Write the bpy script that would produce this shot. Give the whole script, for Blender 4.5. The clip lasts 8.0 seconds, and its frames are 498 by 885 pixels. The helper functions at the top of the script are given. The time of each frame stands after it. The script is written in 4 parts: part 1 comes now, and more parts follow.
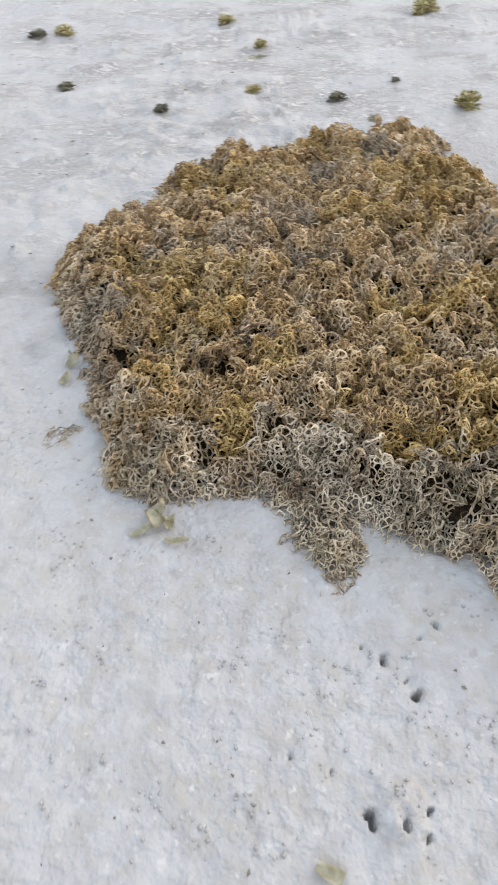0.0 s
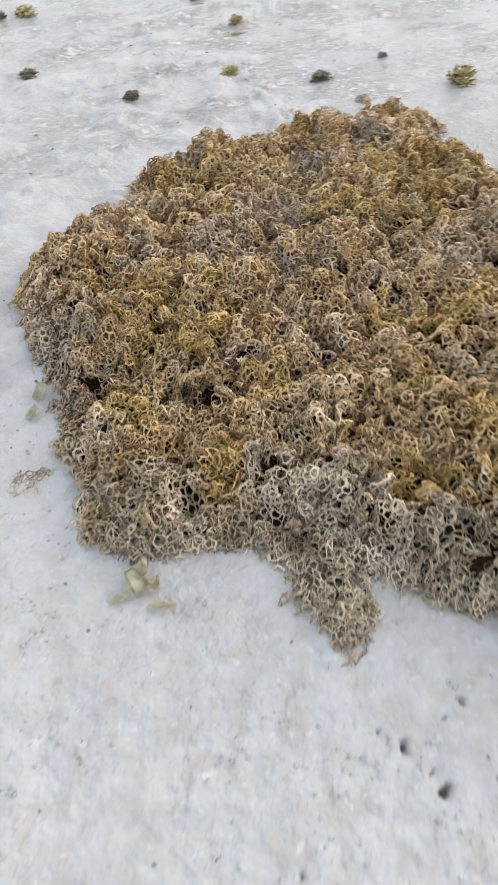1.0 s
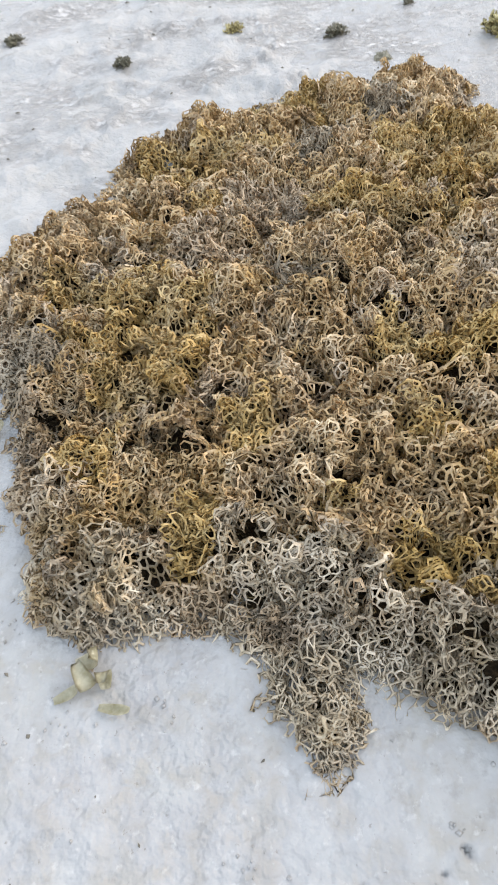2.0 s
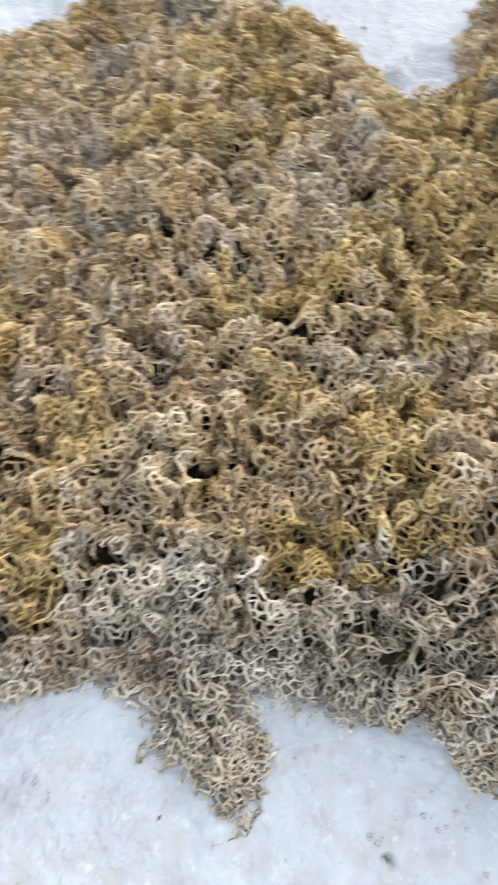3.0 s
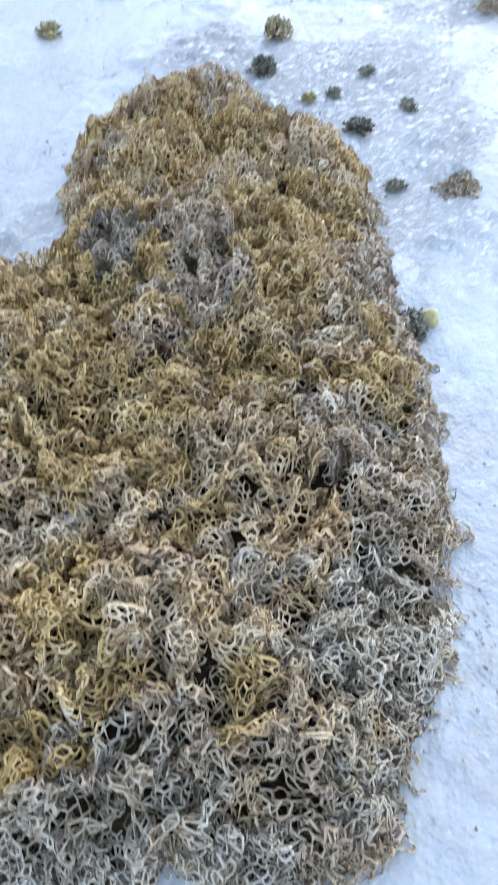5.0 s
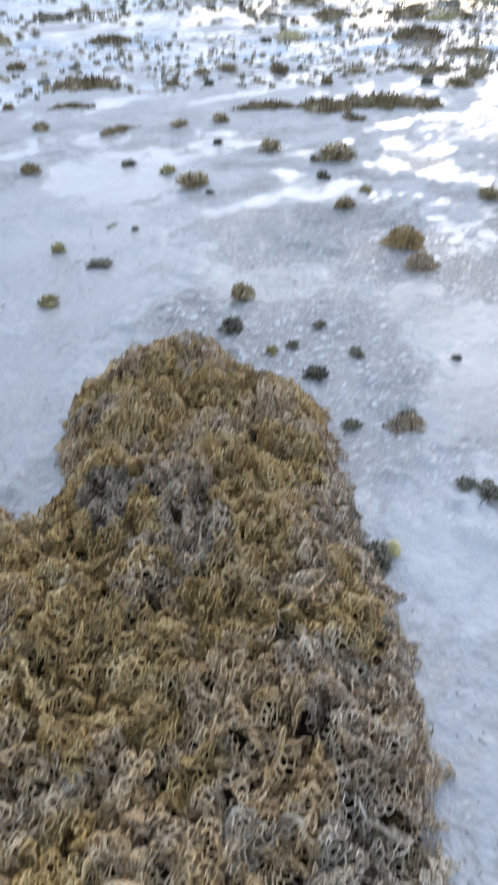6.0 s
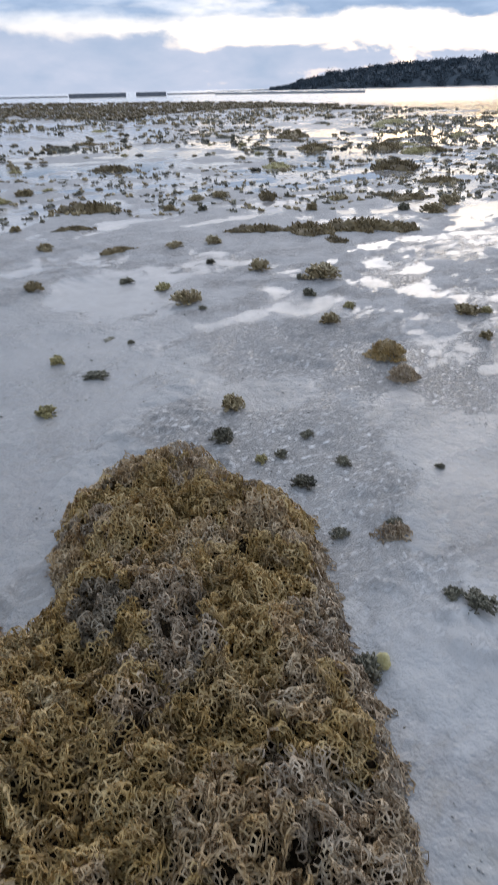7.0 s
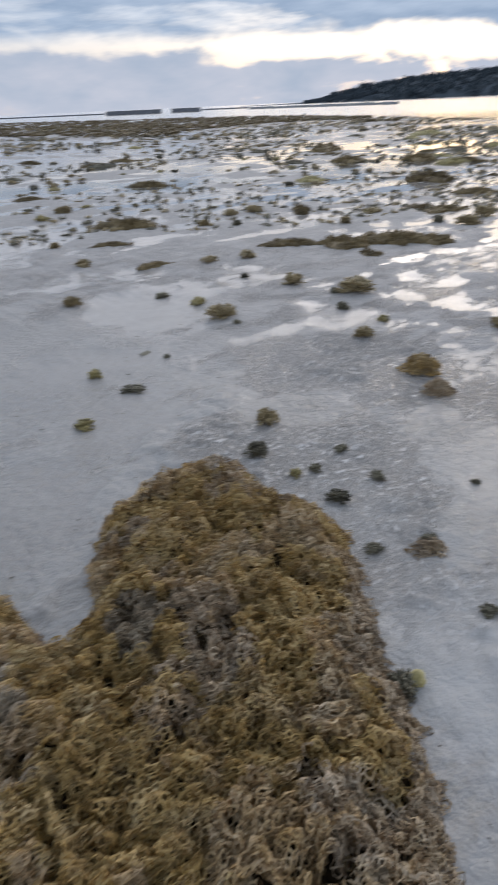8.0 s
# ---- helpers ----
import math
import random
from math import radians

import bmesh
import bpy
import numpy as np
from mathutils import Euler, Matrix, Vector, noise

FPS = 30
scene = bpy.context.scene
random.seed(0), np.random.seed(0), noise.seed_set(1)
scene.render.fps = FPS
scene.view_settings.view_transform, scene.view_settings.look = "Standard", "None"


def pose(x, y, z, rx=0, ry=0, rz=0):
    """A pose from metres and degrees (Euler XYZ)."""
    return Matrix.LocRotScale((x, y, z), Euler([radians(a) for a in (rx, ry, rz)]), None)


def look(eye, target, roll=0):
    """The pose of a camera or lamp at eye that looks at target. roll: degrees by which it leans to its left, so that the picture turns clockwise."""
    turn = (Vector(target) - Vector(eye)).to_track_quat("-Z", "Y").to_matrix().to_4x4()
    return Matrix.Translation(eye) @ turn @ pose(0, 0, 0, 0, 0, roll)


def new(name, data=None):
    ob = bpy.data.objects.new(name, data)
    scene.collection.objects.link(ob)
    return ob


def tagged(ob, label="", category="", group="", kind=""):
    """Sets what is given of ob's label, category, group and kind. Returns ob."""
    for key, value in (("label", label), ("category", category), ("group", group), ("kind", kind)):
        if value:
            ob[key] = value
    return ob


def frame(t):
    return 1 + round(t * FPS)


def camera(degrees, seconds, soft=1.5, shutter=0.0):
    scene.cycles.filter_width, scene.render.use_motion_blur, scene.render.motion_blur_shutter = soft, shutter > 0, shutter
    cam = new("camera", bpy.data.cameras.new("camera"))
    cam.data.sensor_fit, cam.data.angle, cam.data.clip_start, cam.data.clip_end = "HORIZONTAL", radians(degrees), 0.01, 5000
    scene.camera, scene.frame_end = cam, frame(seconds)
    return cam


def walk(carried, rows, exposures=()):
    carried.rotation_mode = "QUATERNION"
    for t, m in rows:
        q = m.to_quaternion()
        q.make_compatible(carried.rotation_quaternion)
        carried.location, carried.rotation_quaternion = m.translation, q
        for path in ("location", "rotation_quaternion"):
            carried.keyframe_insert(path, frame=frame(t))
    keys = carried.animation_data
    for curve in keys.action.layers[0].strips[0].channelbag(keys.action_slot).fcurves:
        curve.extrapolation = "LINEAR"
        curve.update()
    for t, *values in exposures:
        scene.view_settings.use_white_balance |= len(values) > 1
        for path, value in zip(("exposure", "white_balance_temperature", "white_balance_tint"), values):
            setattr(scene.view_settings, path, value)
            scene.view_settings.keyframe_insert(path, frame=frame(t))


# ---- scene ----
cam = camera(42.4, 8.0, soft=1.4, shutter=0.6)
PATH = [
    (0, (0.139, 0.121, 1.253), (0.067, 1.461, -0.229), -3.2),
    (0.5, (0.106, 0.2, 1.233), (0.124, 1.521, -0.269), -3.6),
    (1, (0.141, 0.347, 1.208), (0.091, 1.64, -0.316), -4.8),
    (1.2, (0.196, 0.435, 1.187), (0.087, 1.708, -0.351), -6.2),
    (2.3, (0.274, 0.697, 1.122), (0.105, 1.843, -0.509), -10.7),
    (2.5, (0.285, 0.737, 1.104), (0.201, 1.839, -0.563), -10.1),
    (3, (0.338, 0.823, 1.059), (0.503, 1.798, -0.679), -4.7),
    (3.5, (0.407, 0.846, 1.047), (0.804, 1.724, -0.705), 0.0),
    (4, (0.497, 0.815, 1.092), (1.068, 1.65, -0.634), 3.2),
    (4.5, (0.602, 0.768, 1.112), (1.257, 1.645, -0.562), 0.3),
    (4.7, (0.618, 0.763, 1.123), (1.314, 1.648, -0.53), 0.4),
    (5.8, (0.639, 0.758, 1.34), (1.601, 1.894, 0.004), -2.6),
    (6, (0.636, 0.748, 1.387), (1.685, 1.934, 0.165), -1.8),
    (6.5, (0.637, 0.737, 1.42), (1.759, 1.958, 0.303), -1.3),
    (7, (0.624, 0.719, 1.45), (1.81, 2.008, 0.486), -1.4),
    (7.5, (0.625, 0.716, 1.462), (1.815, 2.027, 0.532), -1.6),
    (7.8, (0.622, 0.72, 1.460), (1.818, 2.031, 0.535), -1.5),
    (7.9, (0.615, 0.722, 1.462), (1.790, 2.051, 0.538), -1.9),
    (8, (0.603, 0.712, 1.476), (1.727, 2.079, 0.545), -2.6),
]
EXPOSURES = [
    (0, 0.90, 6950, 13), (1.2, 1.00, 7100, 13), (2.5, 1.22, 6650, 11), (3.0, 1.39, 6450, 11), (3.5, 1.56, 5880, 12), (4.0, 1.56, 5500, 11), (4.5, 1.48, 5330, 9), (4.7, 1.39, 5300, 9),
    (5.8, 0.74, 5600, 10), (6.0, 0.58, 5700, 11), (6.5, 0.24, 5900, 13), (7.0, -0.13, 6100, 13), (7.5, -0.24, 6250, 13), (8, -0.28, 6450, 13),
]
walk(cam, [(t, look(eye, target, roll)) for t, eye, target, roll in PATH], EXPOSURES)

# ---- world: dusk under broken cloud, and a weak wide sun behind it ----
SUN_AZIMUTH, SUN_HEIGHT = radians(60), radians(33)
world = bpy.data.worlds.new("sky")
scene.world = world
world.use_nodes = True


class Nodes:
    """Short hand for building node trees."""

    def __init__(self, tree):
        self.tree = tree

    def add(self, kind, links=None):
        node = self.tree.nodes.new(kind)
        for key, value in (links or {}).items():
            if isinstance(value, bpy.types.NodeSocket):
                self.tree.links.new(value, node.inputs[key])
            else:
                node.inputs[key].default_value = value
        return node

    def math(self, op, a, b=0.0, clamp=False):
        node = self.add("ShaderNodeMath", {0: a, 1: b})
        node.operation, node.use_clamp = op, clamp
        return node.outputs[0]

    def noise(self, vector, scale, detail=4.0, rough=0.55, distortion=0.0):
        return self.add("ShaderNodeTexNoise", {"Vector": vector, "Scale": scale, "Detail": detail, "Roughness": rough,
                                               "Distortion": distortion}).outputs["Fac"]

    def ramp(self, fac, *stops):
        node = self.add("ShaderNodeValToRGB", {"Fac": fac})
        els = node.color_ramp.elements
        while len(els) < len(stops):
            els.new(0.5)
        for el, (at, col) in zip(els, stops):
            el.position = at
            el.color = (*col, 1) if isinstance(col, tuple) else (col, col, col, 1)
        return node.outputs["Color"]

    def mix(self, fac, a, b, blend="MIX"):
        node = self.add("ShaderNodeMix", {"Factor": fac})
        node.data_type, node.blend_type = "RGBA", blend
        for socket, value in ((node.inputs[6], a), (node.inputs[7], b)):
            if isinstance(value, bpy.types.NodeSocket):
                self.tree.links.new(value, socket)
            else:
                socket.default_value = (*value, 1)
        return node.outputs[2]


def build_sky():
    n = Nodes(world.node_tree)
    n.tree.nodes.clear()
    direction = n.add("ShaderNodeTexCoord").outputs["Generated"]
    axes = n.add("ShaderNodeSeparateXYZ", {0: direction}).outputs
    up = n.math("MAXIMUM", axes[2], 0.0)
    nishita = n.add("ShaderNodeTexSky")
    nishita.sky_type, nishita.sun_disc = "NISHITA", False
    nishita.sun_elevation, nishita.sun_rotation, nishita.dust_density = radians(9), SUN_AZIMUTH, 2.0
    clear = n.mix(1.0, nishita.outputs["Color"], (0.030, 0.034, 0.042), "MULTIPLY")
    # bright open band low over the sea, paler and bluer higher up
    gap = n.ramp(up, (0.0, (0.66, 0.62, 0.66)), (0.05, (0.72, 0.69, 0.69)), (0.11, (0.77, 0.83, 0.92)), (0.16, (0.94, 0.95, 0.99)), (0.26, (1.12, 1.11, 1.13)), (0.40, (1.02, 1.06, 1.11)), (0.6, (0.62, 0.74, 0.92)), (1.0, (0.55, 0.68, 0.9)))
    open_sky = n.mix(1.0, gap, clear, "ADD")
    # the cloud glows towards the hidden sun
    sunward = n.add("ShaderNodeVectorMath", {0: direction, 1: (math.sin(SUN_AZIMUTH) * 0.97, math.cos(SUN_AZIMUTH) * 0.97, 0.24)})
    sunward.operation = "DOT_PRODUCT"
    glow = n.math("POWER", n.math("MAXIMUM", sunward.outputs["Value"], 0.0), 3.0)
    open_sky = n.mix(1.0, open_sky, n.add("ShaderNodeCombineXYZ", {0: n.math("ADD", 0.86, n.math("MULTIPLY", glow, 0.42)), 1: n.math("ADD", 0.86, n.math("MULTIPLY", glow, 0.39)),
                                                                    2: n.math("ADD", 0.86, n.math("MULTIPLY", glow, 0.37))}).outputs[0], "MULTIPLY")
    # cloud decks, flattened towards the horizon
    lift = n.math("ADD", up, 0.10)
    flat = n.add("ShaderNodeCombineXYZ", {0: n.math("DIVIDE", axes[0], lift), 1: n.math("DIVIDE", axes[1], lift), 2: 3.7}).outputs[0]
    high = n.noise(flat, 0.85, 7.0, 0.56, 0.25)
    stretched = n.add("ShaderNodeMapping", {"Vector": direction, "Scale": (9.0, 9.0, 24.0), "Location": (0.9, 0.3, 0.2)}).outputs[0]
    low = n.noise(stretched, 1.0, 6.0, 0.55, 0.2)
    high_mask = n.ramp(high, (0.22, 0.0), (0.44, 1.0))
    high_mask = n.math("MULTIPLY", high_mask, n.ramp(n.math("ADD", n.math("ADD", up, n.math("MULTIPLY", n.math("MAXIMUM", n.math("SUBTRACT", axes[0], axes[1]), 0.0), 0.045)), n.math("MULTIPLY", n.math("SUBTRACT", low, 0.5), 0.05)), (0.076, 0.0), (0.092, 1.0), (0.130, 1.0), (0.175, 0.20), (0.30, 0.20), (0.55, 0.8)))
    # the low bank stands higher out at sea and sinks towards the headland
    seaward = n.math("MULTIPLY", n.math("SUBTRACT", axes[0], axes[1]), 0.027)
    low_mask = n.math("MULTIPLY", n.ramp(low, (0.22, 0.0), (0.40, 1.0)), n.ramp(n.math("ADD", n.math("ADD", up, seaward), n.math("MULTIPLY", n.math("SUBTRACT", low, 0.5), -0.075)), (0.048, 1.0), (0.060, 0.0)))
    shade = n.noise(flat, 2.4, 5.0, 0.6)
    cloud = n.ramp(shade, (0.3, (0.35, 0.48, 0.66)), (0.7, (0.58, 0.71, 0.88)))
    low_cloud = n.ramp(low, (0.35, (0.71, 0.75, 0.85)), (0.7, (0.50, 0.60, 0.74)))
    colour = n.mix(low_mask, open_sky, low_cloud)
    colour = n.mix(high_mask, colour, cloud)
    back = n.add("ShaderNodeBackground", {"Color": colour, "Strength": 1.0}).outputs[0]
    n.add("ShaderNodeOutputWorld", {"Surface": back})


build_sky()
sun_data = bpy.data.lights.new("sun", "SUN")
sun_data.energy, sun_data.angle, sun_data.color = 0.90, radians(45), (1.0, 0.93, 0.86)
sun = new("sun", sun_data)
sun.matrix_world = look((0, 0, 0), (-math.sin(SUN_AZIMUTH) * math.cos(SUN_HEIGHT), -math.cos(SUN_AZIMUTH) * math.cos(SUN_HEIGHT), -math.sin(SUN_HEIGHT)))


# ---- materials ----
def material(name, build):
    mat = bpy.data.materials.new(name)
    mat.use_nodes = True
    mat.node_tree.nodes.clear()
    n = Nodes(mat.node_tree)
    n.add("ShaderNodeOutputMaterial", {"Surface": build(n)})
    return mat


def place_of(n):
    return n.add("ShaderNodeNewGeometry").outputs["Position"]


def weed(name, deep, mid, pale, rough=0.42, grey=0.0, gold=0.0):
    """Wet brown seaweed: soft patches of tone, greyed and yellowed areas, a paler film on some strands, fine grain."""
    def build(n):
        at = place_of(n)
        own = n.add("ShaderNodeObjectInfo").outputs["Random"]
        patch = n.math("ADD", n.math("MULTIPLY", n.noise(at, 11.0, 6.0, 0.66), 0.86), n.math("MULTIPLY", own, 0.14))
        tone = n.ramp(patch, (0.30, deep), (0.50, mid), (0.70, pale))
        if grey:
            fade = n.ramp(n.noise(at, 6.5, 5.0, 0.66, 0.3), (0.50, 0.0), (0.63, 1.0))
            tone = n.mix(n.math("MULTIPLY", fade, grey), tone, (0.41, 0.335, 0.25))
        if gold:
            glow = n.ramp(n.noise(n.add("ShaderNodeMapping", {"Vector": at, "Location": (7.0, 3.0, 0.0)}).outputs[0], 5.5, 5.0, 0.66, 0.3), (0.52, 0.0), (0.64, 1.0))
            tone = n.mix(n.math("MULTIPLY", glow, gold), tone, (0.53, 0.325, 0.090))
        film = n.ramp(n.noise(at, 60.0, 3.0, 0.6), (0.45, 0.0), (0.75, 1.0))
        tone = n.mix(n.math("MULTIPLY", film, 0.34), tone, pale)
        grain = n.noise(at, 420.0, 2.0)
        bump = n.add("ShaderNodeBump", {"Height": grain, "Strength": 0.35, "Distance": 0.0015}).outputs[0]
        body = n.add("ShaderNodeBsdfPrincipled", {"Base Color": tone, "Roughness": rough, "Normal": bump, "Specular IOR Level": 0.32}).outputs[0]
        thin = n.add("ShaderNodeBsdfTranslucent", {"Color": tone}).outputs[0]
        return n.add("ShaderNodeMixShader", {0: 0.03, 1: body, 2: thin}).outputs[0]
    return material(name, build)


def plain(name, dark, light, scale, rough, bump_scale=120.0, bump_depth=0.001):
    def build(n):
        at = place_of(n)
        tone = n.ramp(n.noise(at, scale, 5.0, 0.6), (0.32, dark), (0.68, light))
        bump = n.add("ShaderNodeBump", {"Height": n.noise(at, bump_scale, 4.0), "Strength": 0.6, "Distance": bump_depth}).outputs[0]
        return n.add("ShaderNodeBsdfPrincipled", {"Base Color": tone, "Roughness": rough, "Normal": bump, "Specular IOR Level": 0.15 if rough > 0.75 else 0.4}).outputs[0]
    return material(name, build)


# wet hollows and crusted shoals of the flat: x, y, half lengths
BASINS = [(2.4, 4.6, 0.8, 0.7), (3.25, 2.05, 0.45, 0.40), (2.80, 3.05, 0.35, 0.22), (3.4, 5.3, 0.5, 0.6), (1.3, 3.0, 0.35, 0.45), (2.75, 1.65, 0.42, 0.22), (2.50, 1.30, 0.22, 0.20), (2.0, 3.6, 0.5, 0.35), (4.2, 3.9, 0.35, 0.2)]
CRUSTS = [(2.62, 2.48, 0.30, 0.26), (2.36, 2.02, 0.20, 0.18), (2.10, 1.62, 0.12, 0.16), (3.55, 2.25, 0.28, 0.22), (3.5, 3.3, 0.55, 0.32), (2.35, 2.95, 0.25, 0.20)]


def sand_nodes(n):
    at = place_of(n)
    blotch = n.noise(at, 5.5, 6.0, 0.62, 0.4)
    mottle = n.noise(at, 24.0, 6.0, 0.62)
    grain = n.noise(at, 260.0, 4.0, 0.7)
    tone = n.ramp(blotch, (0.30, (0.345, 0.332, 0.335)), (0.50, (0.40, 0.39, 0.388)), (0.70, (0.455, 0.448, 0.438)))
    warm = n.ramp(n.noise(at, 3.1, 4.0, 0.6, 0.5), (0.50, 0.0), (0.68, 1.0))
    tone = n.mix(n.math("MULTIPLY", warm, 0.55), tone, (0.43, 0.405, 0.335))
    # beige mottling, also painting the lumps' pale lit tops and shaded hollows
    relief_tint = n.ramp(n.noise(at, 21.0, 3.0, 0.5, 0.6), (0.36, (0.385, 0.355, 0.310)), (0.50, (0.415, 0.405, 0.395)), (0.64, (0.475, 0.470, 0.460)))
    tone = n.mix(0.55, tone, relief_tint)
    dirt = n.ramp(mottle, (0.30, 1.0), (0.42, 0.0))
    tone = n.mix(n.math("MULTIPLY", dirt, 0.6), tone, (0.30, 0.285, 0.265))
    speck = n.ramp(n.noise(at, 75.0, 3.0, 0.65), (0.27, 1.0), (0.33, 0.0))
    tone = n.mix(n.math("MULTIPLY", speck, 0.45), tone, (0.15, 0.13, 0.10))
    pale = n.ramp(n.noise(at, 46.0, 4.0, 0.6), (0.60, 0.0), (0.72, 1.0))
    tone = n.mix(n.math("MULTIPLY", pale, 0.6), tone, (0.60, 0.59, 0.57))
    # raised crusts are dried pale and crumbly, the flats between stay wet, smooth and darker; tone by height also
    # paints in the relief's light and shade; far out the sand turns to grey mud
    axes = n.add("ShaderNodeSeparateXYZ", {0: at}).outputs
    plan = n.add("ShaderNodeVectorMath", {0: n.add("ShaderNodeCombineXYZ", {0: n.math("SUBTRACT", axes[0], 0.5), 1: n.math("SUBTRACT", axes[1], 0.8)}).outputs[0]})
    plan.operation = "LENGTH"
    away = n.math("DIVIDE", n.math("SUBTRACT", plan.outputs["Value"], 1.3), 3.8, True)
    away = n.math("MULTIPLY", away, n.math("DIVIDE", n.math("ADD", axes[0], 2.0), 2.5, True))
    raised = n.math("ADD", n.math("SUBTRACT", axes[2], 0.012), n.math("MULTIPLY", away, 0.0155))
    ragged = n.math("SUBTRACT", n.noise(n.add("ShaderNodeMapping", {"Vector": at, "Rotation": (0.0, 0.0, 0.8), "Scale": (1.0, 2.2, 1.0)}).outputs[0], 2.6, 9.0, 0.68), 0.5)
    dry_lit = n.ramp(n.math("ADD", n.math("MULTIPLY", n.math("ADD", raised, n.math("MULTIPLY", ragged, n.math("ADD", 0.020, n.math("MULTIPLY", away, 0.022)))), 40.0), 0.35), (0.36, 0.0), (0.56, 1.0))
    tone = n.mix(n.math("MULTIPLY", n.math("SUBTRACT", 1.0, dry_lit), n.math("ADD", 0.15, n.math("MULTIPLY", away, 0.42))), tone, (0.245, 0.235, 0.228))
    tide = n.add("ShaderNodeMapping", {"Vector": at, "Rotation": (0.0, 0.0, 0.74), "Scale": (1.0, 2.1, 1.0)}).outputs[0]
    pools = n.math("ADD", n.noise(tide, 0.62, 10.0, 0.62, 0.0), n.math("MULTIPLY", n.math("ADD", raised, n.math("MULTIPLY", away, -0.004)), 3.0))
    outer = n.math("DIVIDE", n.math("SUBTRACT", plan.outputs["Value"], 5.5), 3.5, True)
    film = n.ramp(n.math("ADD", pools, n.math("MULTIPLY", n.math("SUBTRACT", 1.0, outer), 0.14)), (0.448, 1.0), (0.460, 0.0))
    dry_lit = n.math("MULTIPLY", dry_lit, n.math("SUBTRACT", 1.0, film))
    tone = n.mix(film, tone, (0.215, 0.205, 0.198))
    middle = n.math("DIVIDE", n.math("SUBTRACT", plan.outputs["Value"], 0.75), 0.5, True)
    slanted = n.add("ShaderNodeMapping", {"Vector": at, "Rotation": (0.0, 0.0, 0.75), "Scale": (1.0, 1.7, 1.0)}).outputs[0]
    tone = n.mix(n.math("MULTIPLY", n.math("MULTIPLY", dry_lit, middle), 0.6), tone, (0.505, 0.49, 0.475))
    # patches of dried crust with flakes painted as if catching light, and the smooth wet hollows between them
    def near_to(places, wider):
        best = 0.0
        for x, y, wide, deep in places:
            gap = n.add("ShaderNodeVectorMath", {0: n.add("ShaderNodeCombineXYZ", {0: axes[0], 1: axes[1]}).outputs[0], 1: (x, y, 0.0)})
            gap.operation = "DISTANCE"
            best = n.math("MAXIMUM", best, n.math("SUBTRACT", 1.0, n.math("DIVIDE", gap.outputs["Value"], wider * (wide + deep) / 2)))
        return best

    hollows = near_to(BASINS, 1.5)
    patches = n.math("ADD", n.math("MULTIPLY", near_to(CRUSTS, 1.8), 0.42), n.math("SUBTRACT", n.noise(slanted, 2.2, 6.0, 0.62), n.math("MULTIPLY", hollows, 0.30)))
    inner = n.math("MULTIPLY", middle, n.math("DIVIDE", n.math("SUBTRACT", 9.0, plan.outputs["Value"]), 3.0, True))
    flaking = n.math("MULTIPLY", n.ramp(patches, (0.48, 0.0), (0.58, 1.0)), n.math("MULTIPLY", inner, n.math("MULTIPLY", away, 3.0, True)))
    across = n.add("ShaderNodeMapping", {"Vector": at, "Rotation": (0.0, 0.0, 0.74), "Scale": (1.0, 1.9, 1.0)}).outputs[0]
    crumb = n.noise(across, 20.0, 7.0, 0.74, 0.1)
    lit_flake = n.ramp(crumb, (0.44, 0.0), (0.58, 1.0))
    tone = n.mix(n.math("MULTIPLY", n.math("MULTIPLY", hollows, 1.6, True), 0.6), tone, (0.36, 0.342, 0.325))
    # darker muddy base, then pale tops standing in for light on the crumbs
    tone = n.mix(n.math("MULTIPLY", flaking, 0.7), tone, (0.46, 0.430, 0.406))
    tone = n.mix(n.math("MULTIPLY", n.math("MULTIPLY", flaking, lit_flake), 0.8), tone, (0.80, 0.772, 0.75))
    bank = n.math("ADD", near_to(((1.95, 1.35, 0.26, 0.36), (2.25, 2.10, 0.16, 0.24)), 1.6), n.math("MULTIPLY", n.math("SUBTRACT", n.noise(across, 7.5, 5.0, 0.6), 0.5), 1.5))
    tone = n.mix(n.math("MULTIPLY", n.ramp(bank, (0.18, 0.0), (0.50, 1.0)), 0.6), tone, (0.60, 0.59, 0.58))
    mud = n.ramp(n.math("MULTIPLY", n.math("ADD", axes[0], n.math("MULTIPLY", axes[1], 0.4)), 0.1), (0.38, 0.0), (0.62, 1.0))
    silt = n.ramp(n.noise(at, 7.0, 6.0, 0.7), (0.35, (0.34, 0.323, 0.315)), (0.65, (0.54, 0.516, 0.503)))
    tone = n.mix(n.math("MULTIPLY", mud, 0.65), tone, silt)
    tone = n.mix(1.0, tone, (1.0, 0.972, 0.935), "MULTIPLY")
    wet = n.mix(away, n.ramp(dry_lit, (0.0, 0.30), (0.5, 0.5), (1.0, 0.7)), n.ramp(dry_lit, (0.0, 0.13), (0.25, 0.24), (0.6, 0.55), (1.0, 0.7)))
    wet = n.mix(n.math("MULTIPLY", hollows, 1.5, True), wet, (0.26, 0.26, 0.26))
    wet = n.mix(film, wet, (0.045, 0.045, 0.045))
    fine = n.noise(at, 62.0, 2.0, 0.5)
    rough = n.ramp(n.noise(at, 1.9, 2.0, 0.5), (0.35, 0.45), (0.6, 1.0))
    scale = n.math("MULTIPLY", rough, n.math("ADD", n.math("SUBTRACT", 0.12, n.math("MULTIPLY", away, 0.09)), n.math("MAXIMUM", n.math("MULTIPLY", dry_lit, 0.88), n.math("MULTIPLY", n.math("SUBTRACT", 1.0, away), 0.85))))
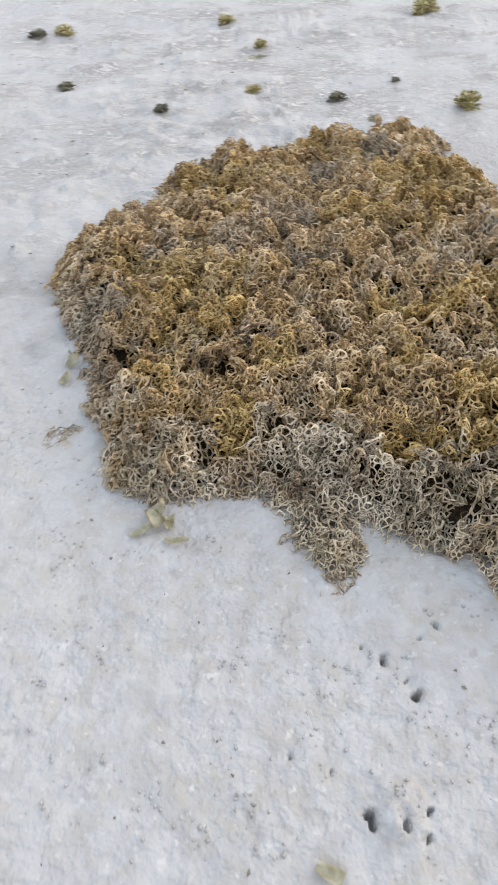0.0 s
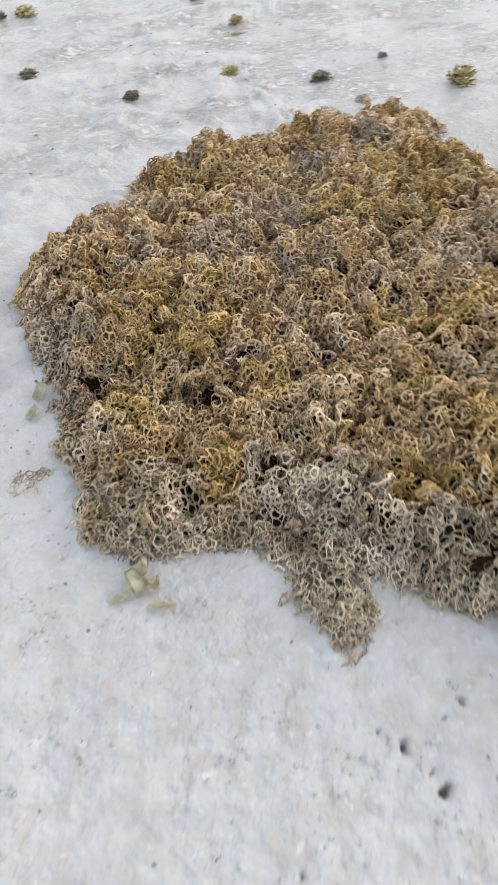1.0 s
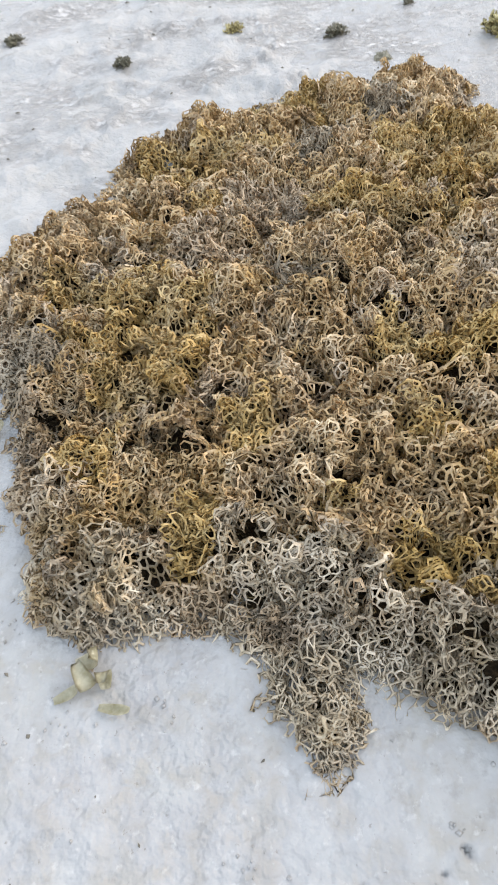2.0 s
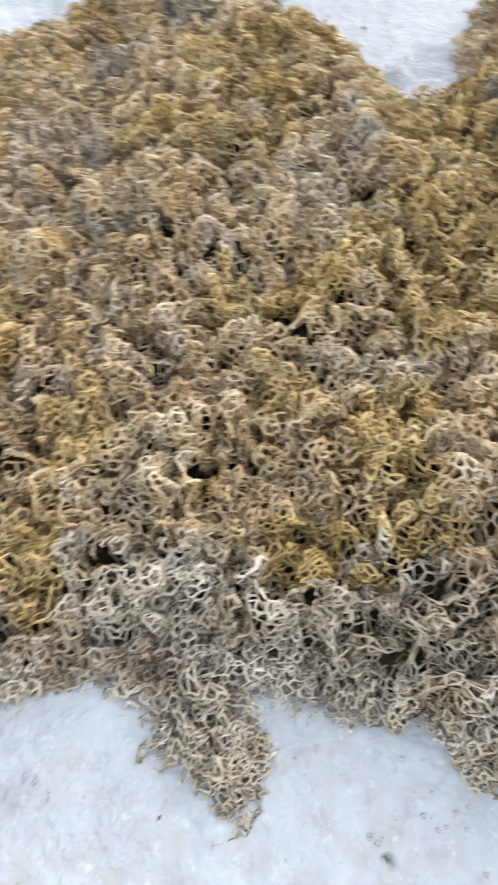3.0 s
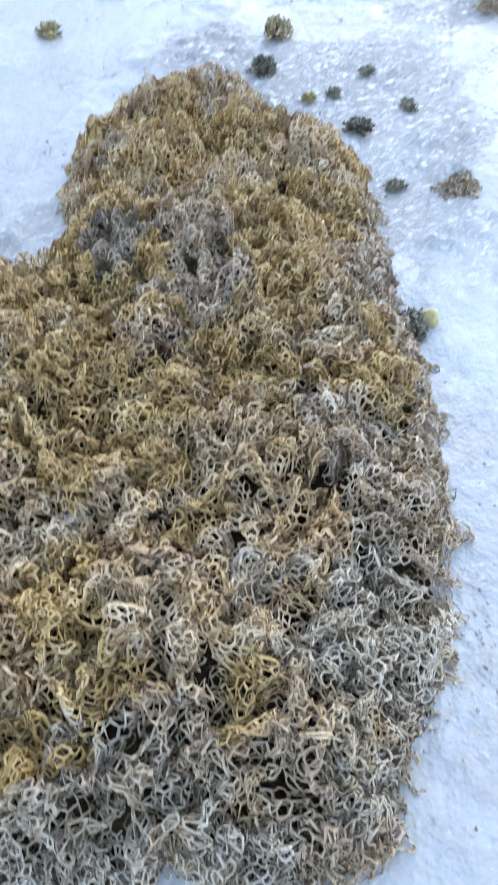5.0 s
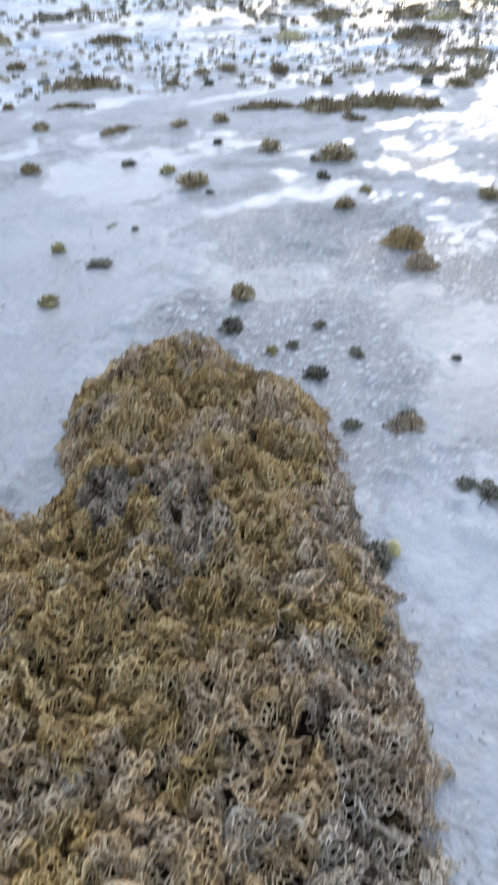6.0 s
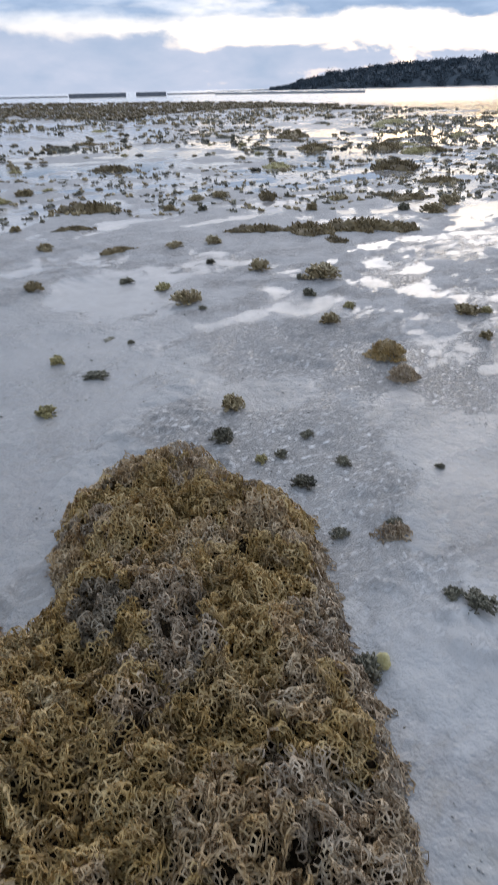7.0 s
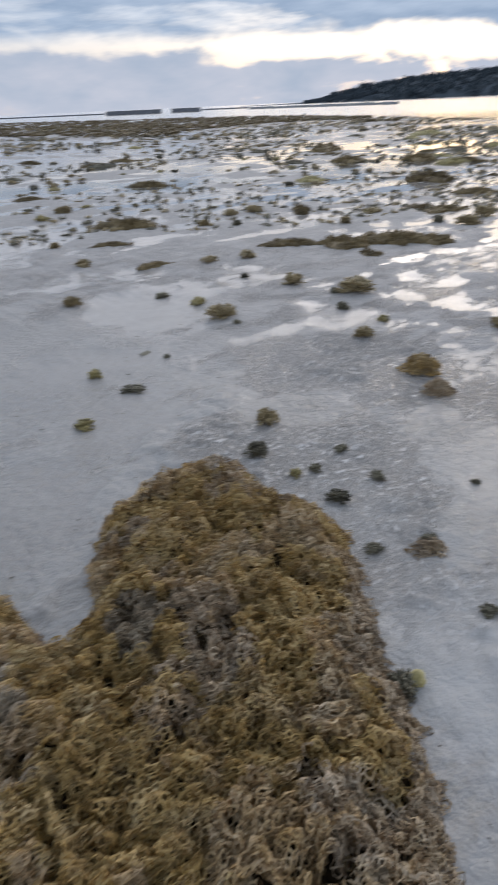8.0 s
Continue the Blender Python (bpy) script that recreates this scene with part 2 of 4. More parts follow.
    crumbs = n.math("MULTIPLY", n.math("SUBTRACT", crumb, 0.5), n.math("ADD", n.math("MULTIPLY", middle, 0.3), n.math("MULTIPLY", away, 0.4)))
    lumps = n.math("MULTIPLY", n.math("ADD", n.math("ADD", n.math("SUBTRACT", n.noise(at, 17.0, 3.0, 0.55), 0.5), crumbs), n.math("MULTIPLY", n.math("SUBTRACT", fine, 0.5), 0.22)), scale)
    lumps = n.math("ADD", lumps, n.math("MULTIPLY", n.math("MULTIPLY", flaking, lit_flake), 0.28))
    height = n.math("MULTIPLY", n.math("ADD", lumps, n.math("MULTIPLY", grain, 0.012)), n.math("SUBTRACT", 1.0, n.math("MULTIPLY", film, 0.985)))
    bump = n.add("ShaderNodeBump", {"Height": height, "Strength": 1.0, "Distance": 0.026}).outputs[0]
    level_film = n.add("ShaderNodeMix", {0: film, 4: bump, 5: (0.0, 0.0, 1.0)})
    level_film.data_type = "VECTOR"
    bump = level_film.outputs[1]
    return n.add("ShaderNodeBsdfPrincipled", {"Base Color": tone, "Roughness": wet, "Normal": bump, "Specular IOR Level": 0.45}).outputs[0]


def water_nodes(n):
    at = place_of(n)
    far_off = n.add("ShaderNodeVectorMath", {0: at})
    far_off.operation = "LENGTH"
    reach = n.math("DIVIDE", far_off.outputs["Value"], 200.0)
    open_sea = n.ramp(reach, (0.22, 0.0), (0.42, 1.0))
    ripple = n.noise(at, 9.0, 4.0, 0.6)
    bump = n.add("ShaderNodeBump", {"Height": ripple, "Strength": n.math("ADD", 0.06, n.math("MULTIPLY", open_sea, 0.16)), "Distance": 0.02}).outputs[0]
    mirror = n.add("ShaderNodeBsdfGlossy", {"Color": (1, 1, 1, 1), "Roughness": n.math("ADD", 0.05, n.math("MULTIPLY", open_sea, 0.09)), "Normal": bump}).outputs[0]
    clear = n.add("ShaderNodeBsdfTransparent", {"Color": (0.95, 0.96, 0.96, 1)}).outputs[0]
    return n.add("ShaderNodeMixShader", {0: n.add("ShaderNodeFresnel", {"IOR": 1.33}).outputs[0], 1: clear, 2: mirror}).outputs[0]


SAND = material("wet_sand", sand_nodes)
WATER = material("shallow_water", water_nodes)
GOLDEN = weed("golden_weed", (0.145, 0.082, 0.034), (0.53, 0.352, 0.168), (0.78, 0.615, 0.40), 0.42, 0.5, 0.45)
MUSTARD = weed("mustard_weed", (0.16, 0.092, 0.028), (0.50, 0.325, 0.115), (0.70, 0.53, 0.27), 0.42, 0.35, 0.6)
GREY = weed("grey_weed", (0.125, 0.082, 0.046), (0.45, 0.322, 0.195), (0.73, 0.595, 0.43), 0.42, 0.7, 0.35)
BLEACHED = weed("bleached_weed", (0.14, 0.100, 0.064), (0.50, 0.395, 0.262), (0.85, 0.73, 0.56), 0.45, 0.6, 0.3)
ASHEN = weed("ashen_weed", (0.090, 0.066, 0.040), (0.335, 0.258, 0.168), (0.56, 0.465, 0.335), 0.5, 0.3)
# very dark underlayer tone that paints the shade between strands
GAP_SHADE = plain("gap_shade", (0.016, 0.011, 0.007), (0.070, 0.047, 0.023), 95.0, 0.9, 150.0, 0.014)
TUFT = weed("brown_tuft", (0.15, 0.108, 0.050), (0.39, 0.295, 0.15), (0.66, 0.55, 0.35))
OLIVE = weed("olive_tuft", (0.18, 0.145, 0.052), (0.50, 0.415, 0.185), (0.74, 0.65, 0.38))
DARK = weed("dark_tuft", (0.065, 0.058, 0.040), (0.19, 0.17, 0.115), (0.42, 0.38, 0.27))
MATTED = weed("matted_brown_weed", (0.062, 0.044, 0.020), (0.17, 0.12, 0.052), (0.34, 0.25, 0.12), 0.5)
LEAF = plain("pale_leaf", (0.44, 0.39, 0.235), (0.70, 0.65, 0.50), 45.0, 0.35, 160.0, 0.002)
SPONGE = plain("yellow_sponge", (0.42, 0.34, 0.13), (0.70, 0.61, 0.34), 70.0, 0.8, 160.0, 0.006)
DEBRIS = plain("dark_debris", (0.08, 0.07, 0.052), (0.28, 0.24, 0.18), 30.0, 0.6)
STAKE = plain("weathered_stakes", (0.15, 0.16, 0.18), (0.27, 0.28, 0.30), 1.5, 0.8)
STONE = plain("sea_wall_stone", (0.30, 0.31, 0.32), (0.46, 0.47, 0.47), 0.6, 0.85, 3.0, 0.05)
# foliage colour lightened and blued to carry the haze of distance
HAZY_WOODS = plain("hazed_foliage", (0.060, 0.077, 0.092), (0.090, 0.112, 0.130), 0.25, 0.9, 2.0, 0.2)
BARK = plain("dark_bark", (0.03, 0.028, 0.025), (0.06, 0.055, 0.05), 1.0, 0.8)


# ---- helpers for forms ----
def value_noise(p, seed=0):
    """Smooth noise in [-1, 1] at the rows of p (n x 2 or n x 3)."""
    p = np.asarray(p, float)
    cell = np.floor(p).astype(np.int64)
    f = p - cell
    f = f * f * f * (f * (f * 6 - 15) + 10)
    total = np.zeros(len(p))
    dims = p.shape[1]
    for corner in range(2 ** dims):
        bits = [(corner >> k) & 1 for k in range(dims)]
        h = np.full(len(p), seed * 7919 + 13, np.int64)
        w = np.ones(len(p))
        for k in range(dims):
            h = (h ^ ((cell[:, k] + bits[k]) * (73856093, 19349663, 83492791)[k])) * 1103515245 & 0x7FFFFFFF
            h ^= h >> 13
            w *= f[:, k] if bits[k] else 1 - f[:, k]
        h = (h * 1664525 + 1013904223) & 0x7FFFFFFF
        h ^= h >> 15
        h = (h * 22695477 + 1) & 0x7FFFFFFF
        total += w * ((h >> 8) % 65536 / 32767.5 - 1)
    return total


def fractal(p, octaves, seed=0):
    p = np.asarray(p, float)
    return sum(value_noise(p * 2.03 ** k, seed + 31 * k) * 0.5 ** k for k in range(octaves))


def mesh_of(name, verts, faces, mat, smooth=True):
    """A mesh from an array of points and an array of quads (or triangles)."""
    verts, faces = np.asarray(verts, np.float32), np.asarray(faces, np.int32)
    me = bpy.data.meshes.new(name)
    sides = faces.shape[1]
    me.vertices.add(len(verts))
    me.vertices.foreach_set("co", verts.ravel())
    me.loops.add(faces.size)
    me.loops.foreach_set("vertex_index", faces.ravel())
    me.polygons.add(len(faces))
    me.polygons.foreach_set("loop_start", np.arange(0, faces.size, sides, dtype=np.int32))
    me.polygons.foreach_set("use_smooth", np.full(len(faces), smooth))
    me.update(calc_edges=True)
    me.materials.append(mat)
    return me


def thing(name, label, category, at=(0, 0, 0), group="", kind=""):
    """An empty at the base of a thing that has parts."""
    ob = tagged(new(name), label, category, group, kind)
    ob.location = at
    return ob


def part_of(name, me, parent, label=""):
    ob = new(name, me)
    ob.parent = parent
    return tagged(ob, label) if label else ob


# ---- the seaweed pile's plan ----
OUTLINE = np.array([
    (-0.57, 1.84), (-0.45, 1.64), (-0.38, 1.52), (-0.37, 1.34), (-0.29, 1.20), (-0.28, 1.08), (-0.18, 1.03), (0.07, 1.05),
    (0.17, 1.00), (0.21, 0.89), (0.28, 0.82), (0.34, 0.87), (0.36, 0.96), (0.46, 0.89), (0.56, 0.87), (0.61, 0.77),
    (0.80, 0.67), (0.92, 0.74), (1.14, 0.82), (1.36, 1.00), (1.54, 1.20), (1.68, 1.40), (1.83, 1.62), (1.98, 1.82),
    (2.13, 2.02), (2.16, 2.25), (2.10, 2.42), (2.14, 2.62), (1.98, 2.79), (1.71, 2.82), (1.48, 2.71), (1.30, 2.50),
    (1.21, 2.29), (1.05, 2.19), (1.02, 2.60), (0.86, 2.80), (0.91, 2.98), (0.72, 3.12), (0.55, 2.98), (0.35, 3.08),
    (0.14, 2.97), (-0.08, 2.88), (-0.30, 2.68), (-0.37, 2.42), (-0.57, 2.25), (-0.59, 2.00)])


def inside(p):
    """Distance into the pile's outline, negative outside it."""
    p = np.asarray(p, float)
    best, odd = np.full(len(p), 1e9), np.zeros(len(p), bool)
    for a, b in zip(OUTLINE, np.roll(OUTLINE, -1, 0)):
        ab, ap = b - a, p - a
        s = np.clip((ap @ ab) / (ab @ ab), 0, 1)
        best = np.minimum(best, np.hypot(*(ap - s[:, None] * ab).T))
        crosses = (a[1] > p[:, 1]) != (b[1] > p[:, 1])
        odd ^= crosses & (p[:, 0] < a[0] + (p[:, 1] - a[1]) * (b[0] - a[0]) / (b[1] - a[1] + 1e-12))
    return np.where(odd, best, -best)


def pile_height(p):
    """Mean height of the pile's top over the sand: lower in the wide part, higher along the arm."""
    d = np.clip(inside(p), 0, None)
    arm = 1 / (1 + np.exp(-(p[:, 0] - 0.55) / 0.12))
    top = 0.098 + 0.050 * arm - 0.035 * np.clip((p[:, 1] - 2.0) / 0.5, 0, 1)
    lumps = 0.028 * fractal(p * 5.2, 2, 5) + 0.040 * (np.abs(value_noise(p * 8.5, 9)) - 0.32)
    return 0.010 + top * (1 - np.exp(-d / 0.085)) + lumps * np.clip(d / 0.10, 0, 1)


# ---- ground, water and sea ----
HOLES = [(0.466, 0.727, 0.0050, 0.018), (0.311, 0.682, 0.0030, 0.014), (0.351, 0.658, 0.0050, 0.030), (0.391, 0.613, 0.0030, 0.014), (0.405, 0.584, 0.0066, 0.036), (0.296, 0.378, 0.0066, 0.045),
         (0.351, 0.365, 0.0048, 0.026), (0.395, 0.389, 0.0046, 0.022), (0.387, 0.347, 0.0044, 0.020), (0.163, 0.473, 0.0032, 0.014), (0.233, 0.450, 0.0028, 0.010), (0.430, 0.700, 0.0028, 0.012)]
SHORE = ((-180, 60), (20, 170), (30, 125), (41, 100), (48, 76), (54, 58), (62, 45), (80, 38), (180, 60))


def grid_lines(low, high, step, reach_low, reach_high, growth, fine=()):
    lines = list(np.arange(low, high + step / 2, step))
    if fine:
        lines = sorted([q for q in lines if not fine[0] < q < fine[1]] + list(np.arange(fine[0], fine[1], 0.0055)))
    s = step
    while lines[-1] < reach_high:
        s *= growth if s < 1.0 else 1.14
        lines.append(lines[-1] + s)
    s = step
    while lines[0] > -reach_low:
        s *= 1.10 if growth < 1.1 else growth
        lines.insert(0, lines[0] - s)
    return np.array(lines)


def ground_height(p):
    x, y = p[:, 0], p[:, 1]
    r = np.hypot(x - 0.5, y - 0.8)
    azimuth = np.degrees(np.arctan2(x, y))
    shore = np.interp(azimuth, *np.array(SHORE).T)
    away = np.clip((r - 1.3) / 3.8, 0, 1) * np.clip((x + 2.0) / 2.5, 0, 1)
    near = 1 - np.clip((r - 5) / 12, 0, 1)
    fade = np.clip((x + 1.7) / 0.6, 0, 1) * np.clip((y + 0.6) / 0.5, 0, 1)
    z = 0.012 - 0.0155 * away + 0.003 * np.clip((r - 1.5) / 1.5, 0, 1) * np.clip((7.5 - r) / 2.5, 0, 1)
    z = z + away * 0.012 * np.tanh(2.2 * (fractal(p / 1.9, 2, 2) + 0.9 * fractal(np.c_[(x + y) / 0.75, (y - x) / 0.50], 4, 12)))
    crust = np.clip(0.50 + 2.6 * fractal(np.c_[(x + 0.7 * y) / 1.15, (y - 0.7 * x) / 0.75], 5, 21), 0, 1)
    front = np.clip(1.35 - np.hypot(np.maximum(x - 0.6, 0), np.maximum(y - 0.9, 0)) * 1.2, 0, 1)
    crust = np.maximum(crust, front * 0.75)
    crust = np.clip(crust + 0.36 * np.exp(-((x - 1.85) / 0.6) ** 2 - ((y - 1.0) / 0.9) ** 2), 0, 1)
    basin = sum(np.exp(-((x - bx) / wide) ** 2 - ((y - by) / deep) ** 2) for bx, by, wide, deep in BASINS)
    shoal = sum(np.exp(-((x - bx) / wide) ** 2 - ((y - by) / deep) ** 2) for bx, by, wide, deep in CRUSTS)
    crust = np.clip(crust * (1 - np.clip(1.4 * basin, 0, 1)) + 0.8 * shoal * (0.7 + 0.6 * fractal(p / 0.3, 3, 61)), 0, 1)
    crust = crust * crust * (3 - 2 * crust)
    z = z - 0.003 * np.clip(basin, 0, 1) * np.clip(away * 3, 0, 1) * (1 + 0.5 * fractal(p / 0.4, 3, 35))
    z = z + near * crust * (0.008 + 0.005 * fractal(p / 0.26, 3, 3)) - 0.004 * (1 - crust) * (1 - away)
    ridge = 1 - np.abs(fractal(np.c_[(x - 0.6 * y) / 0.12, (0.5 * x + y) / 0.20], 2, 8))
    soft = np.clip((r - 1.0) / 0.6, 0, 1) * near * fade * (0.15 + 0.85 * crust)
    z = z + 0.036 * soft * np.clip(ridge - 0.60, 0, 1) ** 1.2
    z = z + 0.0050 * near * fade * (0.25 + 0.75 * crust) * np.abs(fractal(p / 0.085, 2, 4))
    # flakes of crust, long across the run of the tide
    u, v = (x + 0.9 * y) * 0.743, (y - 0.9 * x) * 0.743
    flakes = fractal(np.c_[u / 0.055, v / 0.090], 3, 31) + 0.35 * fractal(np.c_[u / 0.30, v / 0.45], 2, 39)
    crumbly = np.clip((r - 0.85) / 0.4, 0, 1) * np.clip((6.0 - r) / 2.0, 0, 1) * fade * crust
    z = z + 0.021 * crumbly * np.clip(flakes - 0.05, 0, 0.7) ** 0.8 + 0.0060 * away * fractal(p / 0.55, 4, 33)
    mound = 1 / (1 + (np.hypot(x - 0.345, (y - 0.375) * 0.8) / 0.045) ** 4)
    z = z + 0.016 * mound + (0.005 * mound + 0.0012 * np.clip(1.2 - r, 0, 1)) * fractal(p / 0.014, 2, 37)
    for hx, hy, radius, depth in HOLES:
        a = np.arctan2(y - hy, x - hx)
        q = np.hypot(x - hx, (y - hy) * (0.75 if hy > 0.41 or hx > 0.3 else 0.40)) / radius * (1 + 0.25 * np.sin(2 * a + 40 * hx) + 0.2 * np.sin(3 * a + 90 * hy))
        z = z - depth / (1 + q ** 7) - 0.05 * depth / (1 + (0.35 * q) ** 4)
    z = z - 0.25 * np.clip((r - shore) / 40, 0, 1) - 3.0 * np.clip((r - shore - 40) / 300, 0, 1)
    return z


def level(x, y):
    return float(ground_height(np.array([(x, y)]))[0])


def grid_mesh(name, xs, ys, height, mat):
    gx, gy = np.meshgrid(xs, ys)
    p = np.c_[gx.ravel(), gy.ravel()]
    index = np.arange(len(p)).reshape(gx.shape)
    faces = np.stack([index[:-1, :-1], index[:-1, 1:], index[1:, 1:], index[1:, :-1]], -1).reshape(-1, 4)
    return mesh_of(name, np.c_[p, height(p)], faces, mat)


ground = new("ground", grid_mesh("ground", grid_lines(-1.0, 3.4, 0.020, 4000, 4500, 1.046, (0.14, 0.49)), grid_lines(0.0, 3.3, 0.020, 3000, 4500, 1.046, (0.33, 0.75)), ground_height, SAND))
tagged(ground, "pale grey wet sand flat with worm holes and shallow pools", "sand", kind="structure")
water = new("water", grid_mesh("water", grid_lines(-2, 10, 1.0, 4200, 4600, 1.3), grid_lines(-2, 10, 1.0, 4200, 4600, 1.3), lambda p: np.where(np.hypot(p[:, 0] - 0.5, p[:, 1] - 0.8) < 13.0, -0.09, -0.0072), WATER))
tagged(water, "shallow still sea water and tide pools mirroring the sky", "water", kind="structure")


# ---- the pile of net-like seaweed ----
def net_frond(name, rng, cx, cy, rest, cell, squash, folds, lift, tones, strand=0.0019, sides=6, clip=True, cap=1.0, closed=True, mound=None):
    """One crumpled sheet of weed: a net of round holes on a jittered honeycomb, gathered into ruffles over the pile. Its origin is (cx, cy, 0)."""
    seed = int(rng.integers(1, 6000))
    n = int(rest * 1.4 / cell) + 1
    i, j = np.meshgrid(np.arange(-n, n + 1), np.arange(-n, n + 1))
    turn = rng.uniform(0, math.pi)
    spin = np.array(((math.cos(turn), math.sin(turn)), (-math.sin(turn), math.cos(turn))))
    c = np.c_[((i + 0.5 * (j % 2)) * cell).ravel(), (j * cell * 0.866).ravel()]
    angle = np.arctan2(c[:, 1], c[:, 0])
    rim = rest * (1 + 0.30 * value_noise(np.c_[np.cos(angle) * 1.7 + 9, np.sin(angle) * 1.7 + 9], seed))
    c = c[np.hypot(*c.T) < rim]
    where = np.array((cx, cy)) + squash * c @ spin
    if clip:
        c = c[inside(where) > 0.004 + 0.022 * value_noise(where * 22, 3)]
    if len(c) < 6:
        return None
    spokes = np.radians(30.0 + np.arange(6) * 60.0) if sides == 6 else np.radians(np.arange(12) * 30.0)
    reach = (np.full(6, 0.5774) if sides == 6 else np.where(np.arange(12) % 2 == 1, 0.5774, 0.5)) * cell
    outer = c[:, None, :] + np.stack([np.cos(spokes) * reach, np.sin(spokes) * reach], -1)[None]
    keys = np.round(outer.reshape(-1, 2) / cell * 200).astype(np.int64)
    _, first, back = np.unique(keys[:, 0] * 1000003 + keys[:, 1], return_index=True, return_inverse=True)
    rims = outer.reshape(-1, 2)[first]
    s = rims / cell
    rims = rims + cell * 0.55 * np.c_[value_noise(s * 0.83 + 50, seed), value_noise(s * 0.83 + 90, seed + 1)] \
                + cell * 1.15 * np.c_[value_noise(s * 0.31 + 20, seed + 2), value_noise(s * 0.31 + 70, seed + 3)]

    # crumple the sheet into its place in the heap
    def crumple(q, shift):
        big = value_noise(q / np.array((0.074, 0.050)) + shift, seed + shift)
        return 0.030 * big + 0.016 * value_noise(q / 0.034 + shift, seed + 20 + shift) + 0.0060 * value_noise(q / 0.018 + shift, seed + 40 + shift)

    p = squash * rims @ spin + 1.1 * folds * np.c_[crumple(rims, 3), crumple(rims, 5)]
    base = np.minimum(pile_height(p + np.array((cx, cy))), cap)
    if mound:
        base = level(cx, cy) + mound[1] * np.clip(1 - np.hypot(*p.T) / mound[0], 0, 1) ** 0.6
    room = np.clip(base / 0.09, 0.15, 1.0)
    p = np.c_[p, base + lift + room * folds * 2.2 * crumple(rims, 7)]
    # let every strand and every hole regain its width
    ring = back.reshape(-1, sides)
    pairs = np.sort(np.stack([ring, np.roll(ring, -1, 1)], -1).reshape(-1, 2), 1)
    across = np.stack([ring[:, :sides // 2], ring[:, sides // 2:]], -1).reshape(-1, 2)
    pairs = np.concatenate([np.unique(pairs, axis=0), across])
    length = np.linalg.norm(rims[pairs[:, 0]] - rims[pairs[:, 1]], axis=1)
    ends = np.concatenate([pairs[:, 0], pairs[:, 1]])
    share = np.bincount(ends, minlength=len(p))[:, None] + 1e-9
    for turns in range(34):
        gap = p[pairs[:, 1]] - p[pairs[:, 0]]
        now = np.linalg.norm(gap, axis=1) + 1e-9
        move = gap * (0.5 * (now - length) / now)[:, None]
        both = np.concatenate([move, -move])
        p = p + 1.25 * np.stack([np.bincount(ends, both[:, axis], len(p)) for axis in range(3)], 1) / share
        p[:, 2] = np.maximum(p[:, 2], 0.014)
    loops = p[ring]
    middle = loops.mean(1, keepdims=True)
    normal = np.zeros_like(p)
    facing = np.cross(loops[:, sides // 3] - loops[:, 0], loops[:, 2 * sides // 3] - loops[:, 0])
    for side in range(sides):
        np.add.at(normal, ring[:, side], facing)
    normal /= np.linalg.norm(normal, axis=1, keepdims=True) + 1e-9
    k, m = len(rims), len(c)
    spread = np.linalg.norm(loops - middle, axis=2)
    mean = spread.mean(1, keepdims=True)
    hole = np.clip(mean * rng.uniform(0.84, 1.0, (m, 1)) - strand, 0.15 * mean, None)
    ratio = np.clip(np.minimum(0.5 * hole / mean + 0.5 * hole / (spread + 1e-6), 1 - 0.6 * strand / (spread + 1e-6)), 0.1, 0.94)
    inner = middle + (loops - middle) * ratio[..., None]
    thick = strand * rng.uniform(0.8, 1.25, (k, 1))
    if closed:
        verts = np.concatenate([p + normal * thick, inner.reshape(-1, 3), p - normal * thick])
    else:
        away = facing / (np.linalg.norm(facing, axis=1, keepdims=True) + 1e-9)
        verts = np.concatenate([p + normal * thick, (inner - away[:, None] * strand * 0.9).reshape(-1, 3)])
    ins = k + np.arange(m * sides).reshape(m, sides)
    low = ring + k + m * sides
    top = np.stack([ring, np.roll(ring, -1, 1), np.roll(ins, -1, 1), ins], -1).reshape(-1, 4)
    under = np.stack([ins, np.roll(ins, -1, 1), np.roll(low, -1, 1), low], -1).reshape(-1, 4)
    me = mesh_of(name, verts, np.concatenate([top, under]) if closed else top, tones[0])
    # each hole's strands take the tone of the spot where they lie
    spot = np.repeat(tone_of(middle[:, 0, :2] + np.array((cx, cy))), sides)
    if len(tones) > 1:
        for mat in tones[1:]:
            me.materials.append(mat)
        me.polygons.foreach_set("material_index", (np.concatenate([spot, spot]) if closed else spot).astype(np.int32))
    return me


TONES = (GOLDEN, MUSTARD, GREY, BLEACHED, ASHEN)
